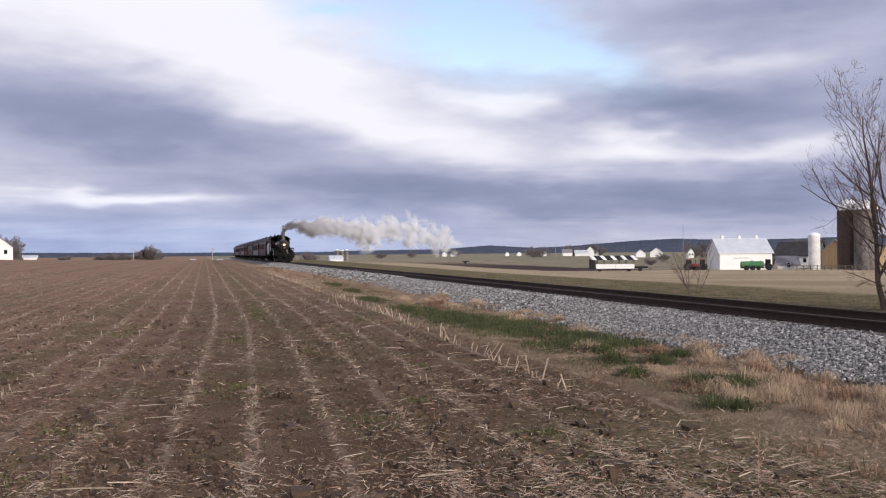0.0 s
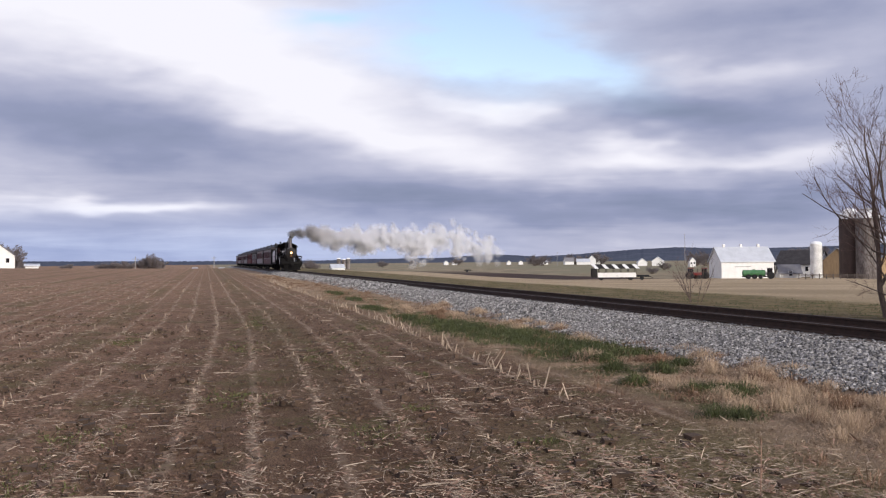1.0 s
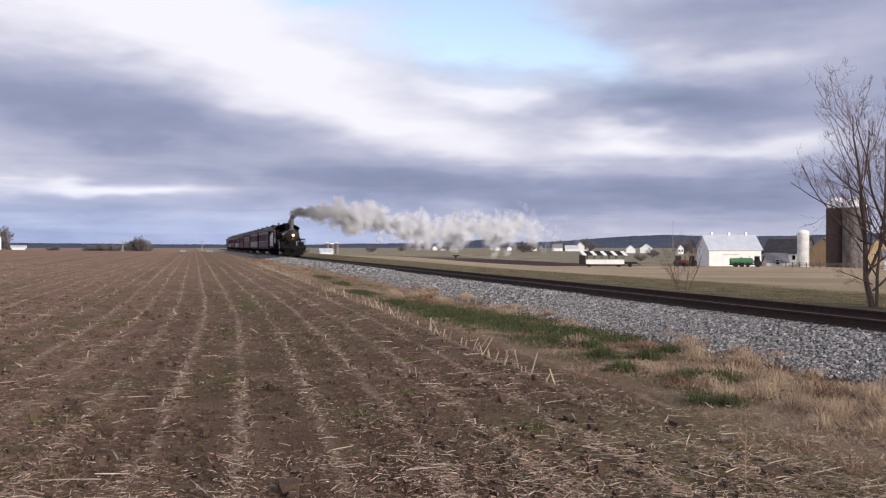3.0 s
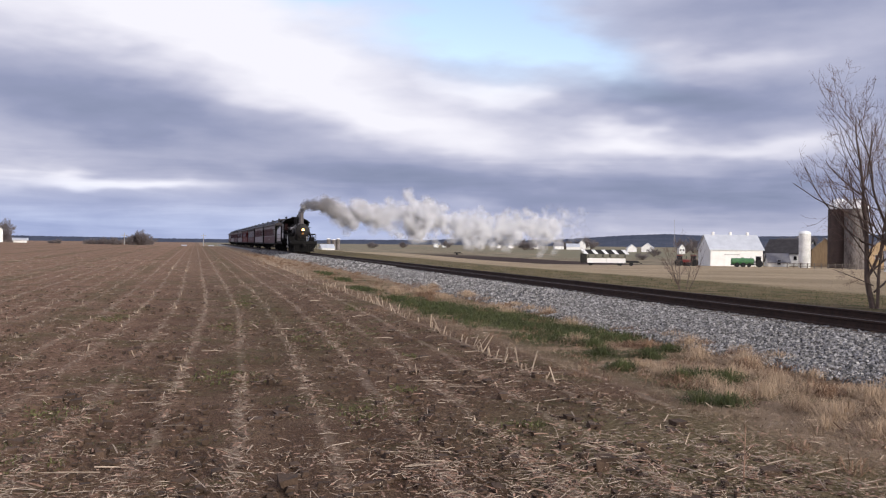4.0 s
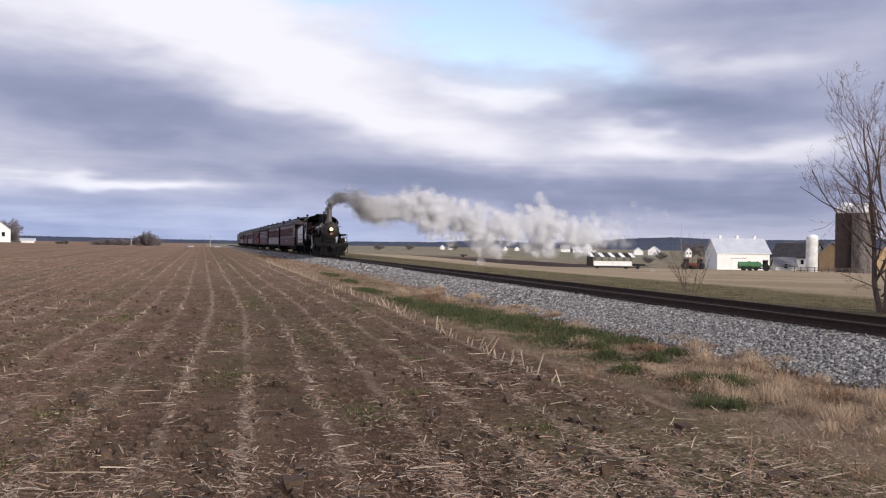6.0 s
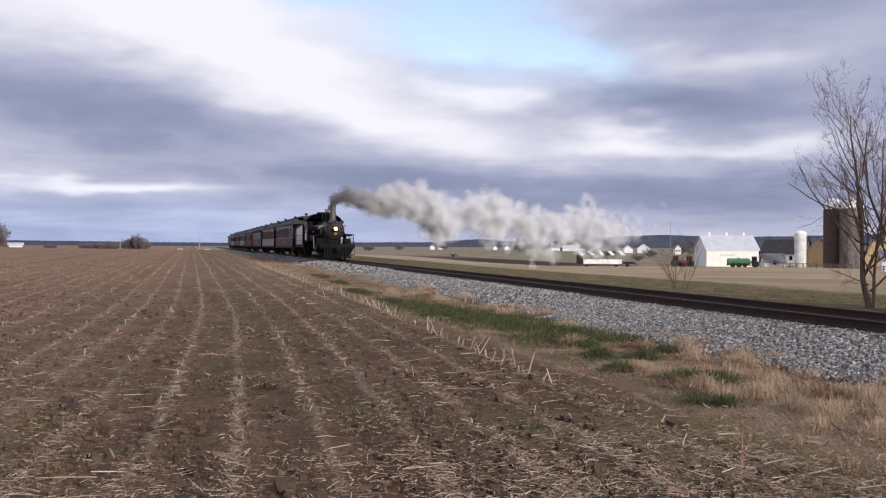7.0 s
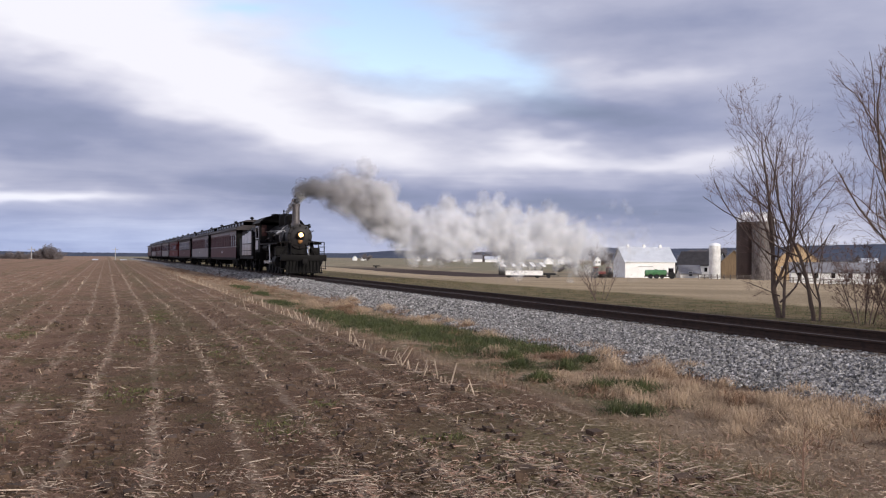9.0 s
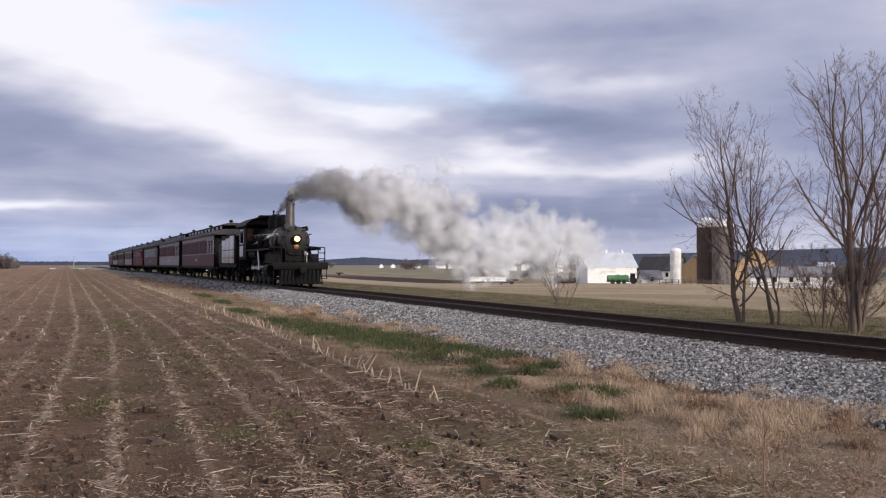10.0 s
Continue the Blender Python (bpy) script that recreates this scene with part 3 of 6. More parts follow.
        part("crosshead_guide", Shape().box(s * 1.05, s * 1.2, 0.0, 1.6, 1.02, 1.08).box(s * 1.05, s * 1.2, 0.0, 1.6, 0.66, 0.72), bright_steel, L)
        part("steam_pipe", Shape().rod((s * 0.7, -0.3, 2.6), (s * 1.0, -0.4, 1.7), 0.12), iron, L)
        part("valve_link", Shape().rod((s * 1.32, 2.25, 1.95), (s * 1.32, 1.85, 0.85), 0.055, 0.045), bright_steel, L, "pale steel valve link")
    part("air_pump", Shape().lathe([(0.17, 1.75), (0.17, 2.1), (0.08, 2.12), (0.08, 2.22), (0.19, 2.24), (0.19, 2.65), (0.1, 2.72)], 16, pose(-1.08, 2.6, 0)), iron, L)
    part("check_valve", Shape().rod((-0.78, 1.3, 2.75), (-1.0, 1.3, 2.6), 0.09).rod((-1.0, 1.3, 2.6), (-1.05, 5.5, 2.3), 0.035), bright_steel, L)
    part("air_reservoir", Shape().lathe([(0.1, 3.2), (0.24, 3.25), (0.24, 5.2), (0.1, 5.25)], 16, pose(-1.1, 0, 1.75, -90, 0, 0)), iron, L)
    # frame, pilot deck and beam
    part("main_frame", Shape().box(-0.55, -0.45, -2.2, 8.0, 0.65, 1.35).box(0.45, 0.55, -2.2, 8.0, 0.65, 1.35).box(-0.5, 0.5, -1.2, 0.3, 1.3, 1.75), iron, L)
    part("firebox", Shape().box(-0.75, 0.75, 4.6, 7.2, 0.9, 2.4, bevel=0.1), iron, L)
    part("pilot_deck", Shape().box(-1.35, 1.35, -2.5, -0.9, 1.10, 1.16), iron, L)
    part("pilot_beam", Shape().box(-1.42, 1.42, -2.72, -2.48, 0.88, 1.26, bevel=0.03), iron, L, "heavy black buffer beam")
    p = part("pilot", Shape().box(-1.15, 1.15, -2.75, -2.45, 0.12, 0.22).box(-1.05, 1.05, -2.6, -2.5, 0.2, 0.9), iron, L, "black slatted pilot below the beam")
    for k in range(11):
        xx = -1.1 + 0.22 * k
        part("pilot_slat", Shape().rod((xx * 0.95, -2.68, 0.88), (xx, -2.98 + abs(xx) * 0.2, 0.14), 0.03, n=6), iron, p)
    part("coupler", Shape().box(-0.12, 0.12, -3.15, -2.7, 0.72, 0.98, bevel=0.04).box(-0.2, 0.16, -3.3, -3.08, 0.68, 1.02, bevel=0.05), iron, L)
    for s in (-1, 1):
        step = Shape()
        for xx in (s * 0.98, s * 1.34):
            step.rod((xx, -2.35, 1.16), (xx, -2.35, 2.05), 0.03)
        for z in (1.45, 1.75, 2.05):
            step.rod((s * 0.98, -2.35, z), (s * 1.34, -2.35, z), 0.024)
        step.rod((s * 0.98, -2.35, 2.05), (s * 0.75, -1.4, 2.1), 0.025)
        part("pilot_handrail", step, iron, L, "black ladder-like handrail on the front deck")
        part("front_step", Shape().box(s * 1.1, s * 1.42, -2.6, -2.4, 0.38, 0.42).box(s * 1.1, s * 1.13, -2.5, -2.45, 0.4, 0.9).box(s * 1.39, s * 1.42, -2.5, -2.45, 0.4, 0.9), iron, L)
        part("smokebox_brace", Shape().rod((s * 0.55, -1.3, 2.05), (s * 0.75, -2.45, 1.2), 0.035), iron, L)
    part("steam_leak_valve", Shape().rod((0.35, -2.4, 1.16), (0.35, -2.4, 1.62), 0.04).lathe([(0.03, 1.6), (0.09, 1.64), (0.09, 1.74), (0.02, 1.78)], 12, pose(0.35, -2.4, 0)), bright_steel, L)
    # cab
    y0, y1, hw = 5.6, 7.9, 1.42
    c = part("cab", Shape().box(-hw, hw, y0, y0 + 0.05, 2.05, 3.5).box(-hw, -0.95, y0, y0 + .05, 1.5, 2.1).box(.95, hw, y0, y0 + .05, 1.5, 2.1)
             .box(-hw, hw, y0 + 0.05, y1, 1.45, 1.55).box(hw - .05, hw, y0 + .05, y1, 1.5, 2.45).box(hw - .05, hw, y0 + .05, y0 + .5, 2.4, 3.5)
             .box(hw - .05, hw, y1 - .45, y1, 2.4, 3.5), iron, L)
    part("cab_side", Shape().box(-hw, -hw + .05, y0 + .05, y1, 1.5, 2.40).box(-hw, -hw + .05, y0 + .05, y0 + .62, 2.40, 3.5).box(-hw, -hw + .05, y1 - .35, y1, 2.40, 3.5)
         .box(-hw, -hw + .05, y0 + .62, y1 - .35, 3.2, 3.5), iron, c)
    part("window_frame", Shape().box(-hw - .03, -hw + .01, y0 + .60, y0 + .68, 2.38, 3.24).box(-hw - .03, -hw + .01, y1 - .42, y1 - .33, 2.38, 3.24)
         .box(-hw - .03, -hw + .01, y0 + .6, y1 - .33, 2.36, 2.43).box(-hw - .03, -hw + .01, y0 + .6, y1 - .33, 3.18, 3.25), pale_panel, c, "pale wooden window frame")
    part("name_panel", Shape().box(-hw - .015, -hw + .01, y0 + .9, y1 - .25, 1.62, 2.26), pale_panel, c, "pale panel below the cab window")
    part("front_window", Shape().box(-1.32, -0.98, y0 - .015, y0 + .01, 2.55, 3.3), cab_red, c, "dark red cab front door")
    arc = [(-1.62, 3.42)] + [(1.62 * math.sin(radians(a)), 3.42 + 0.62 * (math.cos(radians(a)) - math.cos(radians(75))) / (1 - math.cos(radians(75)))) for a in range(-75, 76, 15)] + [(1.62, 3.42)]
    front = [(-hw, 3.3)] + [(x * hw / 1.62, z - .04) for x, z in arc[1:-1]] + [(hw, 3.3)]
    part("cab_front", Shape().prism(front, y0, y0 + .05), iron, c)
    part("cab_back", Shape().prism(front, y1 - .05, y1), iron, c)
    arc = arc + [(x * 0.97, z - 0.06) for x, z in arc[::-1]]
    part("cab_roof", Shape().prism(arc, y0 - 0.35, y1 + 0.7), iron, c, "curved black cab roof")
    part("roof_hatch", Shape().box(-0.45, 0.45, y0 + .5, y0 + 1.4, 4.0, 4.12, bevel=.03), iron, c)
    part("cab_step", Shape().box(-1.45, -1.15, y1 - .5, y1, 0.5, 0.55).box(-1.42, -1.38, y1 - .3, y1 - .2, 0.5, 1.5), iron, c)
    # running gear
    for y in (-1.55, 0.55):
        wheelset(L, y, 0.38, 0)
    for k in range(4):
        wheelset(L, 1.75 + 1.32 * k, 0.66, 14, iron, "driving_wheelset", True)
    for s in (-1, 1):
        rod = Shape().box(s * 0.96, s * 1.02, -0.12, 4.08, -0.07, 0.07, bevel=.02)
        for k in range(4):
            rod.lathe([(0.13, -0.05), (0.13, 0.05)], 14, Matrix.Translation((s * 0.99, 1.32 * k, 0)) @ pose(0, 0, 0, 0, 90, 0))
        RODS.append((part("side_rod", rod, bright_steel, L, "steel coupling rod"), 1.75, 0.66, 0.30, 0))
        main = Shape().rod((s * 1.1, 0, 0), (s * 1.1, -1.75, 0.08), 0.07, 0.05).lathe([(0.15, -.05), (0.15, .05)], 14, Matrix.Translation((s * 1.1, 0, 0)) @ pose(0, 0, 0, 0, 90, 0))
        RODS.append((part("main_rod", main, bright_steel, L, "steel main rod"), 1.75 + 1.32, 0.66, 0.30, 0))
    return L


def truck(parent, y, r=0.46, gap=1.9):
    """A four-wheel truck: side frames, springs and two wheelsets."""
    t = Shape()
    for s in (-1, 1):
        t.box(s * 1.0, s * 1.1, y - gap / 2 - .35, y + gap / 2 + .35, 0.48, 0.62, bevel=.02)
        t.box(s * 1.0, s * 1.12, y - .35, y + .35, 0.28, 0.75, bevel=.03)
        for d in (-gap / 2, gap / 2):
            t.box(s * 1.0, s * 1.14, y + d - .14, y + d + .14, 0.32, 0.62, bevel=.02)
    t.box(-1.0, 1.0, y - .2, y + .2, 0.6, 0.8)
    part("truck_frame", t, iron, parent)
    for d in (-gap / 2, gap / 2):
        wheelset(parent, y + d, r)


def build_tender():
    T = thing("tender", "black tender heaped with coal, pale panelled side", "tender")
    part("underframe", Shape().box(-1.35, 1.35, 0.0, 7.2, 0.95, 1.15).box(-.2, .2, -.9, 0, .8, 1.0).box(-.2, .2, 7.2, 7.7, .75, 1.0), iron, T)
    part("tank", Shape().box(-1.42, 1.42, 0.05, 7.1, 1.15, 2.55, bevel=.06).box(-1.42, -1.36, .05, 5.5, 2.5, 3.05).box(1.36, 1.42, .05, 4.6, 2.5, 3.05), iron, T, "black riveted water tank")
    for k in range(3):
        part("side_panel", Shape().box(-1.44, -1.415, 0.55 + k * 1.65, 2.15 + k * 1.65, 1.22, 2.98 - .12 * k, bevel=.008), pale_panel, T, "pale grey side sheet")
    part("rivet_strip", Shape().box(-1.455, -1.43, 0.5, 5.5, 2.05, 2.09).box(-1.455, -1.43, 0.5, 5.5, 1.55, 1.58), iron, T)
    rnd = random.Random(2)
    c = Shape()
    for _ in range(260):
        x, y = rnd.uniform(-1.2, 1.2), rnd.uniform(.2, 4.5)
        s = rnd.uniform(.08, .2)
        c.box(-s, s, -s, s, -s, s, pose(x, y, 2.75 + .35 * (1 - (x / 1.3) ** 2) + rnd.uniform(-.1, .1), rnd.uniform(0, 90), rnd.uniform(0, 90), rnd.uniform(0, 90)))
    part("coal", c, coal_mat, T, "heap of coal")
    truck(T, 1.5, 0.42 + .04)
    truck(T, 5.7, 0.46)
    return T


COACH_LEN, PITCH = 21.6, 22.6


def build_coach(label, lower, band, board, open_front, shut=False, group="coaches of the train"):
    """A wooden clerestory coach: sides with real window openings, roof, platforms, trucks. Its front end is at y = 0."""
    C = thing("passenger_coach", label, "railway coach", group)
    L, hw = COACH_LEN, 1.47
    part("underframe", Shape().box(-1.3, 1.3, 0.2, L - .2, 0.80, 1.0).box(-.12, .12, -.5, 0.2, .75, 1.0).box(-.12, .12, L - .2, L + .5, .75, 1.0)
         .box(-.6, .6, 8.0, 10.4, .45, .82, bevel=.05).rod((-1.1, 3.5, .78), (-1.1, 7.5, .35), .025).rod((-1.1, 7.5, .35), (-1.1, 14, .35), .025).rod((-1.1, 14, .35), (-1.1, 18, .78), .025), iron, C)
    part("side_sill", Shape().box(-hw - .01, -hw + .07, .9, L - .9, 0.88, 1.02), iron, C)
    nw = 15
    w = (L - 1.8) / nw
    for s in (-1, 1):
        xa, xb = (-hw, -hw + .06) if s < 0 else (hw - .06, hw)
        low = Shape().box(xa, xb, 0.9, L - .9, 1.0, 1.92)
        part("lower_panel", low, lower, C)
        posts = Shape()
        for k in range(nw + 1):
            yy = 0.9 + k * w
            d = 0.17 if k % 2 else 0.22
            posts.box(xa, xb, max(.9, yy - d), min(L - .9, yy + d), 1.92, 2.86)
        posts.box(xa, xb, .9, L - .9, 2.86, 2.98)
        part("window_band", posts, band, C)
        part("letter_board", Shape().box(xa - .004, xb + .004, .9, L - .9, 2.98, 3.30), board, C)
        part("belt_rail", Shape().box(xa - .02, xb + .02, .9, L - .9, 1.88, 1.95), board, C)
        for k in range(nw):
            yy = 0.9 + (k + .5) * w
            xm = (xa + xb) / 2
            fr = part("window", Shape().box(xm - .02, xm + .02, yy - w / 2 + .18, yy + w / 2 - .18, 2.40, 2.44), open_front if k < 3 else band, C)
            part("pane", Shape().box(xm - .006, xm + .006, yy - w / 2 + .16, yy + w / 2 - .16, 1.93, 2.88), shutter if shut and k > 2 else dark_glass, fr)
    for k in range(3):          # short line of small painted figures, too worn to read
        part("side_mark", Shape().box(-hw - .006, -hw - .001, L / 2 - .5 + .36 * k, L / 2 - .28 + .36 * k, 1.40, 1.56), pale_panel, C, "small pale painted mark")
    # three bright frames at the leading windows
    for k in range(3):
        yy = 0.9 + (k + .5) * w
        part("window_surround", Shape().box(-hw - .025, -hw, yy - w / 2 + .02, yy - w / 2 + .2, 1.95, 2.95).box(-hw - .025, -hw, yy - w / 2 + .02, yy + w / 2 - .02, 2.86, 2.97), open_front, C)
    part("floor", Shape().box(-hw + .06, hw - .06, 0.9, L - .9, 1.0, 1.1), iron, C)
    for yy in (0.9, L - .95):
        part("end_wall", Shape().box(-hw, hw, yy, yy + .05, 1.0, 3.5), iron if lower is not red_paint else lower, C)
        part("end_door", Shape().box(-.38, .38, yy - .012 if yy < 2 else yy + .05, yy if yy < 2 else yy + .062, 1.1, 3.0), maroon, C)
    # roof with raised clerestory
    low = [(-1.62, 3.26), (-1.60, 3.34), (-1.35, 3.52), (-0.95, 3.66), (0.95, 3.66), (1.35, 3.52), (1.60, 3.34), (1.62, 3.26)]
    part("roof", Shape().prism(low, 0.1, L - .1), roof_grey, C, "dark curved coach roof")
    cl = Shape().box(-0.86, -0.82, 1.2, L - 1.2, 3.62, 3.98).box(.82, .86, 1.2, L - 1.2, 3.62, 3.98)
    part("clerestory", cl, roof_grey, C)
    for k in range(10):
        yy = 1.6 + k * (L - 3.2) / 9
        part("clerestory_window", Shape().box(-.875, -.855, yy - .45, yy + .45, 3.70, 3.92), dark_glass, C)
        part("clerestory_post", Shape().box(-.885, -.85, yy + .62, yy + .78, 3.66, 3.95), roof_grey, C)
    top = [(-1.0, 3.94), (-.98, 3.99), (-.6, 4.10), (0, 4.14), (.6, 4.10), (.98, 3.99), (1.0, 3.94)]
    part("clerestory_roof", Shape().prism(top, 0.5, L - .5), roof_grey, C)
    for yy in (4.4, 15.2):
        part("roof_vent", Shape().rod((0.3, yy, 4.08), (0.3, yy, 4.34), 0.07, n=10).lathe([(0.10, 4.32), (0.17, 4.36), (0.17, 4.44), (0.05, 4.52)], 12, pose(0.3, yy, 0)), iron, C)
    for yy, s in ((0.0, 1), (L, -1)):
        gate = Shape()
        for xx in (-1.35, -0.9, 0.9, 1.35):
            gate.rod((xx, yy + s * .12, 1.0), (xx, yy + s * .12, 2.1 if abs(xx) > 1 else 2.0), .025, n=6)
        gate.rod((-1.35, yy + s * .12, 2.0), (-.9, yy + s * .12, 2.0), .025).rod((.9, yy + s * .12, 2.0), (1.35, yy + s * .12, 2.0), .025)
        part("platform_rail", gate, iron, C)
        part("steps", Shape().box(-1.5, -1.1, yy + s * .1, yy + s * .8, .42, .46).box(-1.5, -1.1, yy + s * .2, yy + s * .8, .72, .76), iron, C)
    truck(C, 2.9, gap=2.1)
    truck(C, L - 2.9, gap=2.1)
    return C


loco = build_locomotive()
tender = build_tender()
coaches = []
LIVERY = [
    ("maroon wooden coach with cream letterboard and pale framed front windows", maroon, maroon, cream, cream, True),
    ("wooden coach with cream lower panels and maroon window band", cream, maroon, cream, cream, True),
    ("maroon wooden coach with dull cream window band", maroon, cream, roof_grey, cream),
    ("plain red wooden coach with a dark roof", red_paint, red_paint, maroon, red_paint),
    ("wooden coach with cream lower panels and maroon window band", cream, maroon, cream, cream),
    ("maroon wooden coach with cream letterboard and pale framed front windows", maroon, maroon, cream, cream, True),
    ("wooden coach with cream lower panels and maroon window band", cream, maroon, cream, maroon),
    ("maroon wooden coach with dull cream window band", maroon, cream, cream, cream)]
for row in LIVERY:
    coaches.append(build_coach(*row))

# stack's place along the line, second by second
STACK_Y = [(0.0, 142.6), (2.0, 124.4), (5.0, 97.3), (8.0, 69.6), (10.0, 51.2)]


def stack_y(t):
    """Distance of the stack at t, eased between the known places."""
    ts, ys = zip(*STACK_Y)
    return float(np.polyval(np.polyfit(ts, ys, 2), t))


TENDER_AT, COACH_AT = 9.3, 17.3

# ---------------------------------------------------------------- far land and farm
white_boards = material("white_boards", (0.86, 0.85, 0.83), 0.7, 0, (0.76, 0.745, 0.72), 0.8, 0.4)
grey_boards = material("weathered_grey_boards", (0.42, 0.41, 0.41), 0.85, 0, (0.30, 0.29, 0.28), 0.8, 0.4)
tin_roof = material("pale_metal_roof", (0.62, 0.64, 0.68), 0.5, 0.2, (0.52, 0.54, 0.58), 0.5, 0.3)
grey_roof = material("grey_shingle_roof", (0.24, 0.235, 0.25), 0.85, 0, (0.17, 0.165, 0.175), 0.8, 0.4)
dark_roof = material("dark_shingle_roof", (0.060, 0.055, 0.058), 0.85, 0, (0.035, 0.032, 0.034), 0.8, 0.4)
old_boards = material("old_fence_wood", (0.15, 0.125, 0.11), 0.85, 0, (0.09, 0.075, 0.065), 1.0, 0.4)
tan_boards = material("tan_boards", (0.27, 0.19, 0.115), 0.8, 0, (0.19, 0.13, 0.08), 1.0, 0.4, stretch=(3, 3, 0.4))
orange_boards = material("orange_siding", (0.56, 0.40, 0.24), 0.75, 0, (0.46, 0.32, 0.18), 0.8, 0.3)
silo_dark = material("dark_brown_staves", (0.085, 0.058, 0.050), 0.7, 0, (0.055, 0.038, 0.034), 0.9, 0.4, stretch=(1, 1, .3))
silo_pale = material("concrete_staves", (0.27, 0.24, 0.225), 0.85, 0, (0.075, 0.060, 0.055), 0.45, 0.4, stretch=(1, 1, .3))
silo_white = material("white_silo", (0.82, 0.81, 0.79), 0.7, 0, (0.55, 0.54, 0.52), 0.6, 0.3)
dome_metal = material("silvery_dome", (0.93, 0.93, 0.93), 0.45, 0.0, (0.84, 0.84, 0.85), 0.8, spec=0.5)
green_paint = material("green_tank_paint", (0.10, 0.22, 0.10), 0.45, 0, (0.04, 0.15, 0.055), 0.8, spec=0.5)
tractor_red = material("tractor_red", (0.22, 0.035, 0.028), 0.5, 0, (0.12, 0.02, 0.02), 1.0)
rubber = material("rubber", (0.025, 0.025, 0.026), 0.85)
dark_opening = material("dark_interior", (0.03, 0.028, 0.027), 0.9)
brick_red = material("brick_red", (0.26, 0.085, 0.06), 0.85, 0, (0.18, 0.06, 0.045), 2.0)
# ridge woods: blue-grey haze of distance painted into the base colour
woods = material("haze_blue_woods", (0.100, 0.112, 0.150), 1.0, 0, (0.068, 0.080, 0.110), 0.02, 0.5, spec=0.0)


def spot(az, r):
    x, y = r * math.sin(radians(az)), r * math.cos(radians(az))
    return x, y, gz(x, y)


def build_ridge():
    """A long wooded rise on the skyline."""
    az_k = [-60, -30, -12, -2, 4, 7, 9, 14, 17, 19.5, 21.5, 23.5, 25.5, 28, 31, 35, 39, 45, 55, 90]
    el_k = [0.25, 0.25, 0.20, 0.12, 0.10, 0.10, 0.16, 0.20, 0.40, 0.24, 0.30, 0.45, 0.60, 0.70, 0.58, 0.62, 0.75, 0.92, 0.95, 0.5]
    az = np.arange(-60, 90, 0.06)
    rng = np.random.default_rng(8)
    el = np.interp(az, az_k, el_k) + rng.normal(0, 0.010, len(az))
    r = 3400
    v, f = [], []
    for a, e in zip(az, el):
        s, c = math.sin(radians(a)), math.cos(radians(a))
        h = r * math.tan(radians(e))
        v += [(s * (r - 500), c * (r - 500), -25), (s * (r - 250), c * (r - 250), h * 0.55 - 8), (s * r, c * r, 1.6 + h), (s * (r + 400), c * (r + 400), -40)]
    for i in range(len(az) - 1):
        for k in range(3):
            a = i * 4 + k
            f.append((a, a + 1, a + 5, a + 4))
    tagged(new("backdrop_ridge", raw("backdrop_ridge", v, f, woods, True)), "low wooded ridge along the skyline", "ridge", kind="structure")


build_ridge()


def building(name, label, az, r, length, depth, eave, ridge, tilt, wall, roof, gable_front=False, windows=0, doors=0, vents=0, category="building", over=0.35, z=None):
    """A gabled building; its near left corner stands at (az, r), its length runs to the viewer's right."""
    x, y, g = spot(az, r)
    B = thing(name, label, category, at=pose(x, y, (g if z is None else z) - 0.15, 0, 0, -az + tilt))
    w = Shape()
    t = 0.2
    if gable_front:
        mid = length / 2
        w.prism([(0, 0), (length, 0), (length, eave), (mid, ridge), (0, eave)], 0, t)
        w.prism([(0, 0), (length, 0), (length, eave), (mid, ridge), (0, eave)], depth - t, depth)
        w.box(0, t, t, depth - t, 0, eave).box(length - t, length, t, depth - t, 0, eave)
        sl = (ridge - eave) / mid
        rf = [(-over, eave - over * sl), (mid, ridge), (length + over, eave - over * sl), (length + over, eave - over * sl + .18), (mid, ridge + .2), (-over, eave - over * sl + .18)]
        rs = Shape().prism(rf, -over, depth + over)
    else:
        m = Matrix(((0, 1, 0, 0), (1, 0, 0, 0), (0, 0, 1, 0), (0, 0, 0, 1)))
        mid = depth / 2
        out = [(0, 0), (depth, 0), (depth, eave), (mid, ridge), (0, eave)]
        w.prism(out, 0, t, m).prism(out, length - t, length, m)
        w.box(t, length - t, 0, t, 0, eave).box(t, length - t, depth - t, depth, 0, eave)
        sl = (ridge - eave) / mid
        rf = [(-over, eave - over * sl), (mid, ridge), (depth + over, eave - over * sl), (depth + over, eave - over * sl + .18), (mid, ridge + .2), (-over, eave - over * sl + .18)]
        rs = Shape().prism(rf, -over, length + over, m)
    part("wall", w, wall, B)
    part("roof", rs, roof, B)
    for k in range(windows):
        xx = length * (k + .5) / windows
        wi = part("window", Shape().box(xx - .5, xx + .5, -.05, .02, eave * .45, eave * .45 + 1.3), white_boards, B)
        part("pane", Shape().box(xx - .4, xx + .4, -.07, -.045, eave * .45 + .1, eave * .45 + 1.2), dark_glass, wi)
    for k in range(doors):
        xx = length * (k + .6) / (doors + .6)
        part("door", Shape().box(xx - 1.4, xx + 1.4, -.06, .02, 0.1, 2.9), wall, B)
        part("door_track", Shape().box(xx - 1.6, xx + 2.4, -.1, .02, 2.95, 3.1), grey_boards, B)
    for k in range(vents):
        xx = length * (k + .5) / vents
        part("ridge_vent", Shape().box(xx - .3, xx + .3, depth / 2 - .3, depth / 2 + .3, ridge, ridge + .8, bevel=.04), white_boards, B)
    return B


